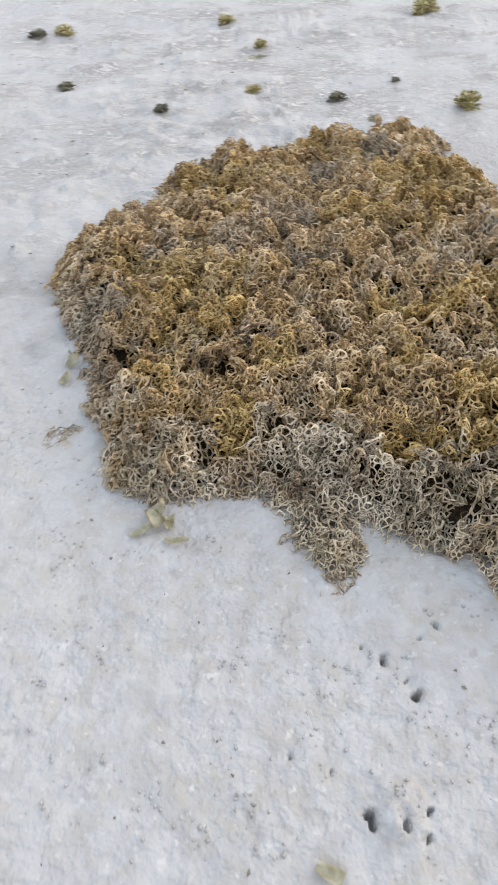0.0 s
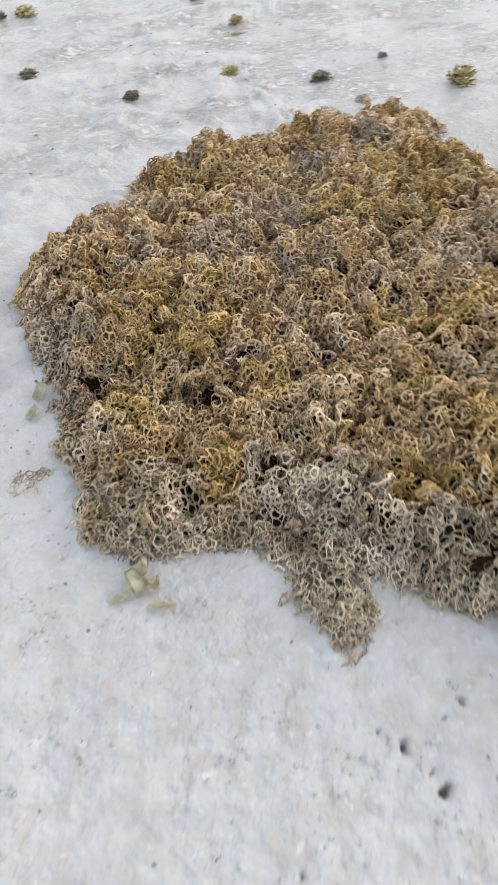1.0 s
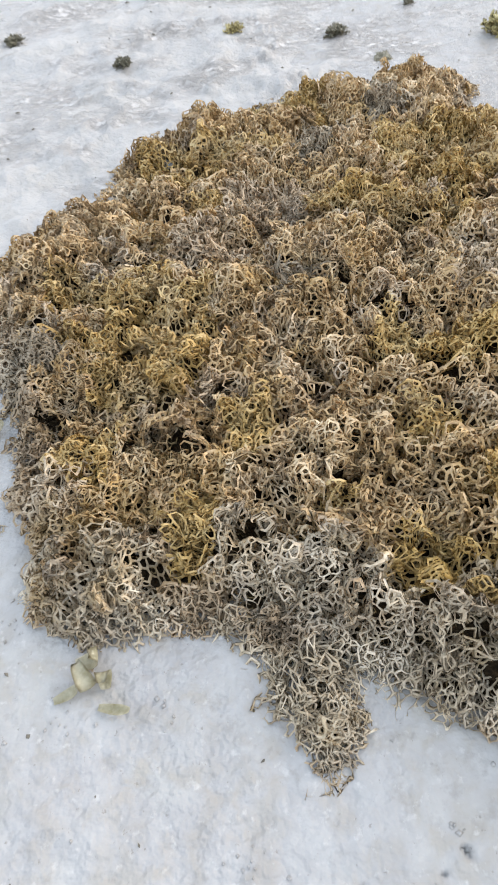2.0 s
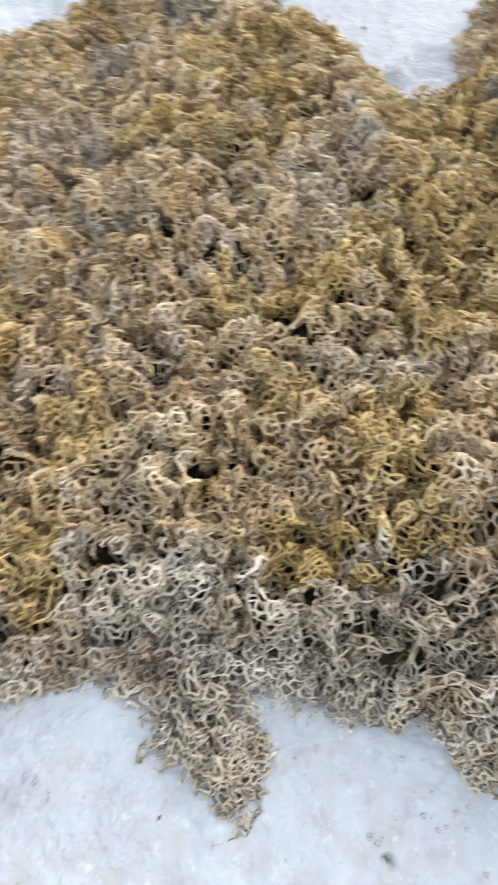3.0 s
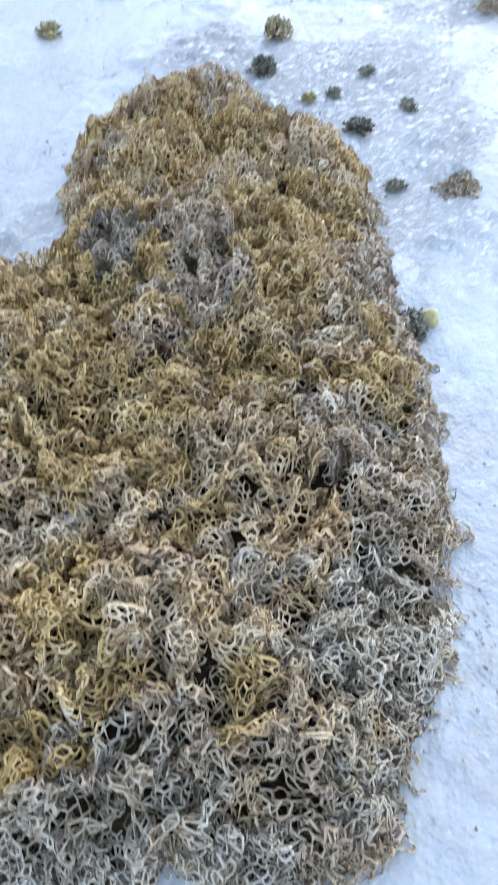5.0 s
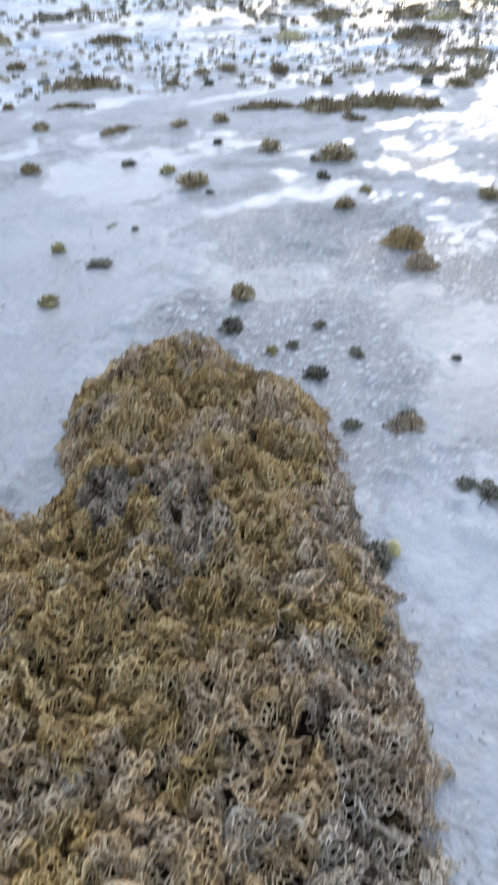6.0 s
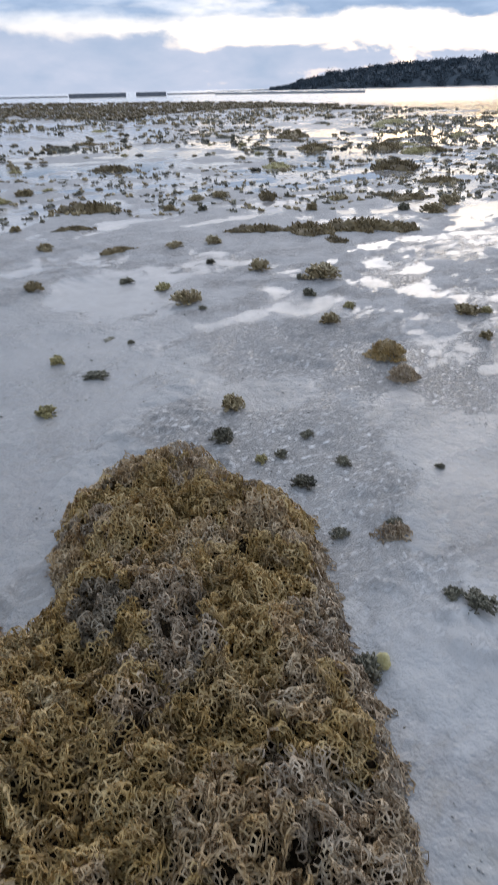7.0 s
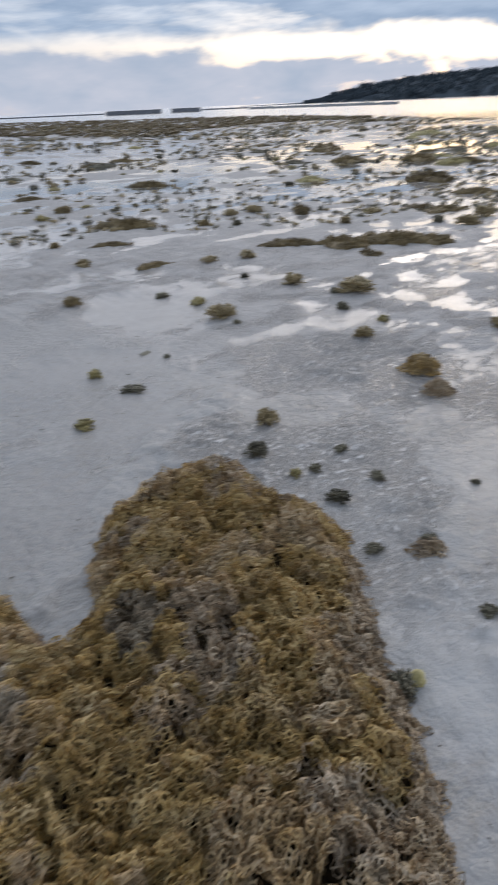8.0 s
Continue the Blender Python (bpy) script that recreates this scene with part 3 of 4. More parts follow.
# tones of single spots in the pile: x, y, reach, tone
SPOTS = [(1.23, 2.04, 0.105, 4), (0.35, 2.57, 0.09, 4), (0.59, 2.74, 0.07, 4), (-0.38, 1.70, 0.09, 4), (0.76, 1.87, 0.10, 2), (0.85, 1.92, 0.05, 4),
         (0.03, 2.05, 0.12, 2), (0.20, 2.25, 0.14, 2), (1.32, 1.77, 0.12, 2), (1.40, 1.95, 0.09, 2), (1.13, 1.70, 0.06, 2), (1.65, 1.50, 0.10, 2), (1.28, 1.30, 0.07, 2), (1.22, 1.09, 0.10, 2),
         (0.92, 1.12, 0.06, 3), (1.94, 2.45, 0.10, 2), (2.0, 2.65, 0.10, 2), (1.45, 2.50, 0.08, 2), (0.30, 0.93, 0.13, 3), (0.52, 0.98, 0.11, 3), (0.13, 0.99, 0.10, 3),
         (-0.10, 1.09, 0.10, 3), (0.60, 1.00, 0.05, 4), (0.95, 0.90, 0.09, 3), (0.27, 1.90, 0.06, 4), (-0.25, 1.30, 0.10, 2),
         (-0.07, 1.62, 0.12, 1), (0.03, 1.22, 0.055, 1), (1.02, 1.81, 0.10, 1), (1.10, 1.60, 0.09, 1), (0.84, 1.57, 0.14, 1), (1.70, 2.40, 0.22, 1), (0.72, 2.40, 0.20, 1), (0.95, 1.45, 0.10, 1),
         (0.63, 1.12, 0.08, 1), (1.85, 2.20, 0.10, 1)]


def tone_of(at):
    """Index into TONES at each place: ragged spots, then a paler greyer rim and loose patches."""
    ragged = at + 0.045 * np.c_[fractal(at / 0.07, 2, 51), fractal(at / 0.07, 2, 52)]
    patch, other = fractal(at / 0.16, 2, 53), fractal(at / 0.11 + 5, 2, 54)
    rim = inside(at)
    tone = np.where(patch > 0.38 - 0.35 * np.clip((at[:, 0] - 0.6) / 0.4, 0, 1), 1, np.where(other > 0.85, 2, 0))
    rough = rim + 0.06 * patch
    tone = np.where((rough < 0.09) & (at[:, 1] < 1.9), 2, tone)
    tone = np.where((rough < 0.20) & (at[:, 1] < 1.25) & (at[:, 0] < 1.2), np.where(other > 0.0, 2, 3), tone)
    for x, y, reach, index in reversed(SPOTS):
        tone = np.where(np.hypot(*(ragged - (x, y)).T) < reach, index, tone)
    return tone


def build_pile():
    rng = np.random.default_rng(11)
    pile = thing("seaweed_pile", "tangled heap of golden brown net-like seaweed on wet sand", "seaweed")
    # sheet under the fronds, its dark colour standing in for shade in the gaps
    step = 0.016
    gx, gy = np.meshgrid(np.arange(-0.7, 2.3, step), np.arange(0.6, 3.25, step))
    p = np.c_[gx.ravel(), gy.ravel()]
    d = inside(p)
    index = np.arange(len(p)).reshape(gx.shape)
    quads = np.stack([index[:-1, :-1], index[:-1, 1:], index[1:, 1:], index[1:, :-1]], -1).reshape(-1, 4)
    quads = quads[(d[quads] > 0.030).all(1)]
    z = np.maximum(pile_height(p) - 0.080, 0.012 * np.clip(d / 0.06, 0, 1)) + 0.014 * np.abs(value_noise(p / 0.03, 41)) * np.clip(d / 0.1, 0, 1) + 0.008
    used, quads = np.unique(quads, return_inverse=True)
    part_of("matted_underlayer", mesh_of("matted_underlayer", np.c_[p, z][used], quads.reshape(-1, 4), GAP_SHADE), pile, "weed underlayer painted dark as shade in the gaps")
    # loose loops in the hollows of the heap, coloured dark to paint the shade there
    count = 3600
    at = p[d > 0.03]
    at = at[rng.integers(0, len(at), count)] + rng.uniform(-0.5, 0.5, (count, 2)) * step
    size, bow, tilt, turn = rng.uniform(0.006, 0.015, count), rng.uniform(3.0, 6.5, count), rng.normal(0, 0.6, count), rng.uniform(0, 6.28, count)
    s = np.arange(6)[None] / 5 * bow[:, None]
    flat = np.stack([np.cos(s), np.sin(s) * np.cos(tilt)[:, None], np.sin(s) * np.sin(tilt)[:, None]], -1) * size[:, None, None]
    c, e = np.cos(turn)[:, None], np.sin(turn)[:, None]
    loops = np.stack([flat[..., 0] * c - flat[..., 1] * e, flat[..., 0] * e + flat[..., 1] * c, flat[..., 2]], -1)
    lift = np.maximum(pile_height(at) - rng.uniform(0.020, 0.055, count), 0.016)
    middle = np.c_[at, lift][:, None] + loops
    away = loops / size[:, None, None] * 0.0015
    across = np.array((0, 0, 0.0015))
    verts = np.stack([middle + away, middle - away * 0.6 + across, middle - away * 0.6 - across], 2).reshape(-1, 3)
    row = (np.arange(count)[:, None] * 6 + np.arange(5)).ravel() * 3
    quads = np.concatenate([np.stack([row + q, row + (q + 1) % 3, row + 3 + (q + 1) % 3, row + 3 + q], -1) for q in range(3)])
    tagged(part_of("loose_weed", mesh_of("loose_weed", verts, quads, MATTED), pile, "loose brown strands darkened as shade deep in the heap"), kind="stuff")
    # ruffled sheets on a jittered lattice, overlapping one another
    cover = np.zeros((100, 100), int)

    def lay(cx, cy, reach, lift):
        squash = rng.uniform(0.38, 0.46)
        me = net_frond("frond", rng, cx, cy, reach / squash, rng.uniform(0.0145, 0.0180) if cy > 1.0 else rng.uniform(0.0160, 0.0200), squash, 1.0, lift, TONES,
                       rng.uniform(0.0017, 0.0022), 12 if cy < 0.94 else 6, closed=cy < 1.05)
        if me:
            part_of("frond", me, pile).location = (cx, cy, 0)
            co = np.empty(3 * len(me.vertices), np.float32)
            me.vertices.foreach_get("co", co)
            np.add.at(cover, tuple(np.clip(((co.reshape(-1, 3)[:, :2] + (cx + 0.75, cy - 0.5)) / 0.031).astype(int), 0, 99).T), 1)

    gap = 0.142
    for row, y in enumerate(np.arange(0.62, 3.2, gap * 0.866)):
        for x in np.arange(-0.7, 2.3, gap) + 0.5 * gap * (row % 2):
            cx, cy = x + rng.uniform(-0.05, 0.05), y + rng.uniform(-0.05, 0.05)
            if inside(np.array([(cx, cy)]))[0] > -0.04:
                lay(cx, cy, 0.090, rng.uniform(-0.016, 0.010))
    # smaller sheets where the first ones left a gap
    for i, j in np.ndindex(100, 100):
        cx, cy = -0.75 + 0.031 * (i + 0.5), 0.5 + 0.031 * (j + 0.5)
        if cover[i, j] < 42 and inside(np.array([(cx, cy)]))[0] > 0.025:
            lay(cx, cy, 0.050, -0.020)
    for cx, cy in ((1.38, 1.46), (0.27, 1.10), (1.34, 1.50)):
        lay(cx, cy, 0.060, -0.006)
    # flat lacy sheets along the rim
    for k in range(len(OUTLINE)):
        a, b = OUTLINE[k], OUTLINE[(k + 1) % len(OUTLINE)]
        for s in np.arange(0.25, 1.0, max(0.25, 0.14 / np.linalg.norm(b - a))):
            way = (b - a) / np.linalg.norm(b - a)
            cx, cy = a + s * (b - a) + np.array((-way[1], way[0])) * 0.040
            me = net_frond("fringe_frond", rng, cx, cy, 0.088, rng.uniform(0.0145, 0.0195), 0.80, 0.62, -0.002, TONES, 0.0017, 12 if cy < 1.1 else 6, True, 0.040)
            if me:
                part_of("fringe_frond", me, pile).location = (cx, cy, 0)
    for cx, cy, rest in ((-0.435, 1.268, 0.055), (-0.375, 1.248, 0.065)):
        part_of("fringe_frond", net_frond("fringe_frond", rng, cx, cy, rest, 0.0125, 0.85, 0.6, 0.0, (BLEACHED,), 0.0016, 12, False, 0.02), pile).location = (cx, cy, 0)
    return pile


pile = build_pile()


# ---- tufts and mats on the flat ----
def tube_rows(path, radii, sides):
    """Points and quads of a tube along a path."""
    path = np.asarray(path, float)
    verts, faces = [], []
    for k, (at, radius) in enumerate(zip(path, radii)):
        way = path[min(k + 1, len(path) - 1)] - path[max(k - 1, 0)]
        way /= np.linalg.norm(way) + 1e-9
        side = np.cross(way, (0.3, 0.9, 0.2))
        side /= np.linalg.norm(side) + 1e-9
        other = np.cross(way, side)
        for s in range(sides):
            a = 2 * math.pi * s / sides
            verts.append(at + radius * (math.cos(a) * side + math.sin(a) * other))
        if k:
            o = (k - 1) * sides
            faces += [(o + s, o + (s + 1) % sides, o + sides + (s + 1) % sides, o + sides + s) for s in range(sides)]
    return verts, faces


def tuft_mesh(name, seed, mat, branches, sides):
    """A bushy tuft one metre wide: short crooked branchlets all through a low dome, with swollen tips."""
    rng = np.random.default_rng(seed)
    verts, faces = [], []
    clumps = [(0.0, 0.0, 0.62)] + [(rng.uniform(-0.30, 0.30), rng.uniform(-0.26, 0.26), rng.uniform(0.30, 0.65)) for k in range(5)]
    for b in range(branches):
        a, u = rng.uniform(0, 2 * math.pi), math.sqrt(rng.random())
        ox, oy, big = clumps[int(rng.choice(6, p=(0.25, 0.15, 0.15, 0.15, 0.15, 0.15)))]
        lean = rng.random() ** 0.6
        rim = 1 + 0.30 * math.sin(2 * a + seed) + 0.26 * math.sin(5 * a + 1.7 * seed)
        out = np.array((math.cos(a) * math.sqrt(1 - lean * lean), math.sin(a) * math.sqrt(1 - lean * lean), lean))
        root = np.array((ox, oy, 0)) + out * np.array((0.38 * rim, 0.38 * rim, 0.62)) * big * (0.55 + 0.4 * u)
        way = out + rng.normal(0, 0.65, 3)
        way /= np.linalg.norm(way)
        length, slim = rng.uniform(0.04, 0.085), 1.0
        if rng.random() < 0.12:
            # stragglers that sprawl out over the sand
            length, slim = length * 2.0, 0.7
            way[2] *= 0.25
        tip = root + way * length
        tip[2] = max(tip[2], 0.02)
        bend = (root + tip) / 2 + rng.normal(0, 0.035, 3)
        w = slim * rng.uniform(0.026, 0.042) * (150 / branches) ** 0.5
        v, f = tube_rows([root - out * 0.10, bend, root * 0.3 + tip * 0.7, tip + way * 0.02], (w * 0.9, w * 0.8, w * 1.35, w * 0.5), sides)
        o = len(verts)
        verts += v
        faces += [tuple(o + q for q in face) for face in f]
    return mesh_of(name, verts, faces, mat)


def mat_mesh(name, seed, mat, branches, long):
    """A low spread of weed, one metre long: short branchlets over a shallow uneven hump."""
    rng = np.random.default_rng(seed)
    verts, faces = [], []
    rings, spokes = 6, 22
    for k in range(rings + 1):
        for q in range(spokes):
            a, u = 2 * math.pi * q / spokes, max(k / rings, 0.02)
            rim = 1 + 0.30 * math.sin(2 * a + seed) + 0.22 * math.sin(5 * a + 2 * seed) + 0.1 * math.sin(9 * a)
            hump = (0.058 + 0.02 * math.sin(7 * u + 3 * a)) * (1 - u ** 3) - (0.03 if k == rings else 0.0)
            verts.append(np.array((math.cos(a) * 0.42 * rim * u, math.sin(a) * 0.42 * rim * u / long, hump)) + rng.normal(0, 0.015, 3))
            if k:
                o = (k - 1) * spokes
                faces.append((o + q, o + spokes + q, o + spokes + (q + 1) % spokes, o + (q + 1) % spokes))
    for b in range(branches):
        a, u = rng.uniform(0, 2 * math.pi), math.sqrt(rng.random())
        rim = 1 + 0.30 * math.sin(2 * a + seed) + 0.22 * math.sin(5 * a + 2 * seed) + 0.1 * math.sin(9 * a)
        hump = (0.085 + 0.03 * math.sin(7 * u + 3 * a)) * (1 - u ** 3) * rng.uniform(0.45, 1.0)
        root = np.array((math.cos(a) * 0.42 * rim * u, math.sin(a) * 0.42 * rim * u / long, hump))
        way = np.array((math.cos(a) * u, math.sin(a) * u, 0.45)) + rng.normal(0, 0.7, 3)
        way /= np.linalg.norm(way)
        length = rng.uniform(0.014, 0.032)
        tip = root + way * length
        tip[2] = max(tip[2], 0.004)
        w = rng.uniform(0.0075, 0.0125)
        v, f = tube_rows([root - way * 0.02 - np.array((0, 0, 0.02)), root * 0.5 + tip * 0.5, tip], (w * 1.1, w * 1.25, w * 0.5), 3)
        o = len(verts)
        verts += v
        faces += [tuple(o + q for q in face) for face in f]
    return mesh_of(name, verts, faces, mat)


FINE = {m.name: [tuft_mesh("weed_tuft", 10 * k + 3, m, 200, 3) for k in range(3)] for m in (TUFT, OLIVE, DARK)}
ROUGH = {m.name: [tuft_mesh("weed_tuft", 10 * k + 5, m, 60, 3) for k in range(4)] for m in (TUFT, OLIVE, DARK)}
SPREAD = {m.name: [mat_mesh("weed_mat", 10 * k + 7, MATTED if m is TUFT else m, 300, 1.6 + 0.5 * k) for k in range(2)] for m in (TUFT, OLIVE, DARK)}
LABELS = {"brown_tuft": "small bushy tuft of brown seaweed on wet sand", "olive_tuft": "small olive yellow seaweed tuft on wet sand",
          "dark_tuft": "small dark greenish black seaweed tuft on sand"}
MAT_LABELS = {"brown_tuft": "low spreading patch of brown seaweed on wet sand", "olive_tuft": "low spreading patch of olive seaweed on wet sand",
              "dark_tuft": "flat sparse patch of dark seaweed on sand"}


def lay_tuft(x, y, width, mat, rng, meshes, low=1.0):
    spread = meshes is SPREAD
    pick = meshes[mat.name]
    ob = new("weed_mat" if spread else "weed_tuft", pick[int(rng.integers(len(pick)))])
    ob.location = (x, y, level(x, y))
    ob.rotation_euler = (0, 0, rng.uniform(0, 6.28) if not spread else radians(-45) + rng.normal(0, 0.6))
    ob.scale = (width, width, width * low * (1.2 if spread else 1.0))
    tagged(ob, (MAT_LABELS if spread else LABELS)[mat.name], "seaweed", "seaweed patches on the flat" if spread else "seaweed tufts on the flat")


def build_tufts():
    rng = np.random.default_rng(23)
    # near tufts: x, y, width, relative height
    brown = [(6.16, 8.21, 0.20, 0.7), (7.04, 8.74, 0.27, 0.6), (7.40, 8.56, 0.24, 0.8), (7.47, 6.77, 0.20, 0.9), (8.32, 5.47, 0.26, 0.8), (9.13, 5.65, 0.36, 0.7), (4.02, 8.49, 0.16, 0.8), (5.52, 11.25, 0.26, 0.8),
             (4.76, 6.27, 0.17, 0.5), (2.58, 2.99, 0.15, 1.0), (3.97, 3.48, 0.15, 0.9), (4.86, 2.96, 0.16, 0.8), (4.48, 2.58, 0.11, 0.8),
             (4.69, 4.97, 0.20, 0.9), (4.83, 4.29, 0.34, 0.6), (3.61, 4.65, 0.21, 0.9), (2.93, 5.83, 0.18, 0.7), (5.18, 6.13, 0.21, 0.7), (3.74, 7.19, 0.18, 0.8)]
    olive = [(2.32, 2.47, 0.07, 0.9), (2.29, 4.25, 0.11, 0.9), (1.87, 3.61, 0.12, 0.7), (4.95, 2.85, 0.10, 0.9), (3.74, 5.14, 0.16, 0.7),
             (4.39, 3.65, 0.10, 0.7), (1.17, 4.91, 0.20, 0.7), (1.10, 3.40, 0.14, 0.9), (0.10, 4.34, 0.08, 1.0), (0.07, 3.65, 0.08, 0.7), (-1.13, 4.77, 0.14, 0.6), (-0.10, 4.88, 0.13, 0.6)]
    dark = [(6.43, 7.87, 0.16, 0.8), (3.65, 5.57, 0.15, 0.4), (8.20, 5.85, 0.20, 0.9), (3.82, 7.33, 0.14, 0.6), (2.33, 3.87, 0.13, 0.3), (2.30, 2.74, 0.13, 0.9), (2.40, 2.44, 0.07, 0.8), (2.30, 2.21, 0.09, 0.9), (2.62, 2.48, 0.06, 0.9), (2.56, 2.21, 0.07, 0.7), (2.135, 1.425, 0.075, 0.5), (2.19, 1.375, 0.045, 0.5), (2.15, 1.90, 0.085, 0.4), (2.165, 1.345, 0.10, 0.5), (2.33, 1.78, 0.07, 0.4),
            (2.83, 1.90, 0.05, 0.5), (2.79, 4.21, 0.06, 0.8), (4.70, 4.46, 0.10, 1.0), (4.42, 4.08, 0.13, 0.8), (5.17, 4.60, 0.10, 0.9), (3.58, 4.41, 0.06, 0.9), (4.59, 5.53, 0.10, 0.8),
            (0.50, 3.54, 0.11, 0.5), (-0.38, 3.40, 0.09, 0.6), (-0.93, 3.79, 0.10, 0.6), (-1.28, 4.69, 0.13, 0.5), (0.81, 3.79, 0.05, 0.5), (1.70, 1.450, 0.12, 0.8), (1.665, 1.49, 0.10, 0.7)]
    for mat, rows in ((TUFT, brown), (OLIVE, olive), (DARK, dark)):
        for x, y, width, low in rows:
            lay_tuft(x, y, 1.2 * width, mat, rng, FINE, 0.3 + 0.75 * low)
    for mat, rows in ((DARK, ((0.65, 3.30, 0.13, 0.6), (0.09, 4.21, 0.13, 0.4), (2.76, 4.40, 0.13, 0.3))),
                      (TUFT, ((5.46, 9.10, 1.0, 1.2), (4.55, 8.03, 0.45, 0.9), (7.73, 7.91, 0.4, 1.3), (5.95, 6.25, 0.70, 0.9), (6.27, 5.74, 0.90, 0.9), (6.10, 5.22, 0.45, 0.8), (6.82, 5.46, 1.05, 1.0), (7.12, 5.14, 0.70, 0.9), (9.15, 6.75, 0.6, 1.0), (11.1, 7.1, 0.8, 1.0), (14.9, 13.3, 1.3, 1.0), (16.1, 11.9, 1.4, 1.0), (4.28, 6.63, 0.36, 1.0),
                              (12.29, 8.82, 1.4, 1.0), (7.90, 8.08, 0.50, 1.5), (8.63, 13.48, 0.9, 1.2), (8.37, 5.42, 0.4, 1.0), (17.89, 16.98, 1.9, 1.0))),
                      (OLIVE, ((15.71, 10.65, 1.0, 1.2), (26.94, 19.36, 1.6, 1.0)))):
        for x, y, width, low in rows:
            lay_tuft(x, y, width, mat, rng, SPREAD, low)
    # the open flat beyond
    made = 0
    while made < 268:
        azimuth, r = radians(rng.uniform(20, 72)), 9.5 * (34 / 9.5) ** rng.random() ** 0.62
        x, y = 0.6 + r * math.sin(azimuth), 0.7 + r * math.cos(azimuth)
        if value_noise(np.array([(x / 3, y / 3)]), 77)[0] < -0.35:
            continue
        u = rng.random()
        mat = TUFT if u < 0.45 else OLIVE if u < 0.6 else DARK
        if rng.random() < 0.17:
            lay_tuft(x, y, rng.uniform(0.35, 1.0), mat, rng, SPREAD, rng.uniform(0.8, 1.2))
        else:
            lay_tuft(x, y, rng.uniform(0.12, 0.34), mat, rng, ROUGH, rng.uniform(0.45, 0.85))
        made += 1


build_tufts()


def weed_clump(x, y, reach, tall, tones, label):
    """A loose bunch of net-like weed lying on the sand."""
    rng = np.random.default_rng(int(1000 * x))
    clump = thing("weed_clump", label, "seaweed", (0, 0, 0), "seaweed tufts on the flat")
    for grow, lift in ((1.0, -0.012), (0.8, 0.006), (0.6, 0.0)):
        cx, cy = x + rng.normal(0, 0.10 * reach), y + rng.normal(0, 0.10 * reach)
        me = net_frond("frond", rng, cx, cy, grow * reach / 0.45, 0.0165, 0.45, 0.75, lift, tones, 0.0021, 6, False, 1.0, True, (reach * 1.05, tall))
        part_of("frond", me, clump).location = (cx, cy, 0)


weed_clump(3.74, 2.86, 0.115, 0.085, (MUSTARD,), "bushy bunch of golden brown net-like seaweed on sand")
weed_clump(3.55, 2.60, 0.080, 0.055, (GREY,), "smaller bunch of greyish brown seaweed on sand")
weed_clump(2.28, 1.755, 0.052, 0.020, (GREY,), "flat scrap of greyish net-like seaweed on sand")


def build_far_weed():
    """The weed bed out to the water's edge, too thick to count."""
    rng = np.random.default_rng(5)
    for name, count, mat, thick in (("far_weed_bed", 3600, TUFT, 0), ("far_dark_weed", 4600, DARK, 0), ("shore_weed_band", 3600, MATTED, 1)):
        azimuth = np.radians(rng.uniform(14, 78, count))
        shore = np.interp(np.degrees(azimuth), *np.array(SHORE).T)
        if thick:
            azimuth = np.radians(rng.uniform(14, 53, count))
            shore = np.interp(np.degrees(azimuth), *np.array(SHORE).T)
            r = shore * (1.0 - (0.22 + 0.42 * np.clip((47 - np.degrees(azimuth)) / 14, 0, 1)) * rng.random(count) ** 0.9)
        else:
            r = 9 + (np.minimum(shore * 1.02, 85) - 9) * rng.random(count) ** 1.15
        p = np.c_[0.6 + r * np.sin(azimuth), 0.7 + r * np.cos(azimuth)]
        edge = np.clip((53 - np.degrees(azimuth)) / 16, 0, 1) if thick else 1.0
        keep = value_noise(p / 4.0, 6) + 0.6 * value_noise(p / 1.3, 16) > (-0.8 if thick else -0.05)
        keep &= rng.random(count) < edge
        p, r = p[keep], r[keep]
        k = len(p)
        width = rng.uniform(0.04, 0.15, k) * (1.0 + thick * 1.4) * np.clip(r / 26, 0.6, 1.5)
        tall = width * rng.uniform(0.5, 1.1, k) * (0.6 if thick else 1.0)
        spikes = 6
        way = rng.normal(0, 1, (k, spikes, 3))
        way[..., 2] = np.abs(way[..., 2]) * 0.8 + 0.15
        way /= np.linalg.norm(way, axis=2, keepdims=True)
        root = rng.normal(0, 0.30, (k, spikes, 3)) * (1, 1, 0)
        tip = root + way * rng.uniform(0.55, 1.15, (k, spikes, 1))
        side = np.cross(way, rng.normal(0, 1, (k, spikes, 3)))
        side *= rng.uniform(0.20, 0.42, (k, spikes, 1)) / np.linalg.norm(side, axis=2, keepdims=True)
        other = np.cross(way, side)
        middle = (root + tip) / 2
        v = np.stack([root - way * 0.25, middle + side, middle - 0.5 * side + 0.87 * other, middle - 0.5 * side - 0.87 * other, tip], 2).reshape(k, -1, 3)
        v = v * np.stack([width, width, tall], -1)[:, None, :] + np.c_[p, ground_height(p)][:, None, :]
        tri = np.array(((0, 2, 1), (0, 3, 2), (0, 1, 3), (4, 1, 2), (4, 2, 3), (4, 3, 1)))
        faces = (tri[None] + 5 * np.arange(k * spikes)[:, None, None]).reshape(-1, 3)
        ob = new(name, mesh_of(name, v.reshape(-1, 3), faces, mat))
        tagged(ob, "thick bed of low brown seaweed along the water" if thick else "scattered low seaweed over the distant tidal flat", "seaweed", kind="stuff")


build_far_weed()


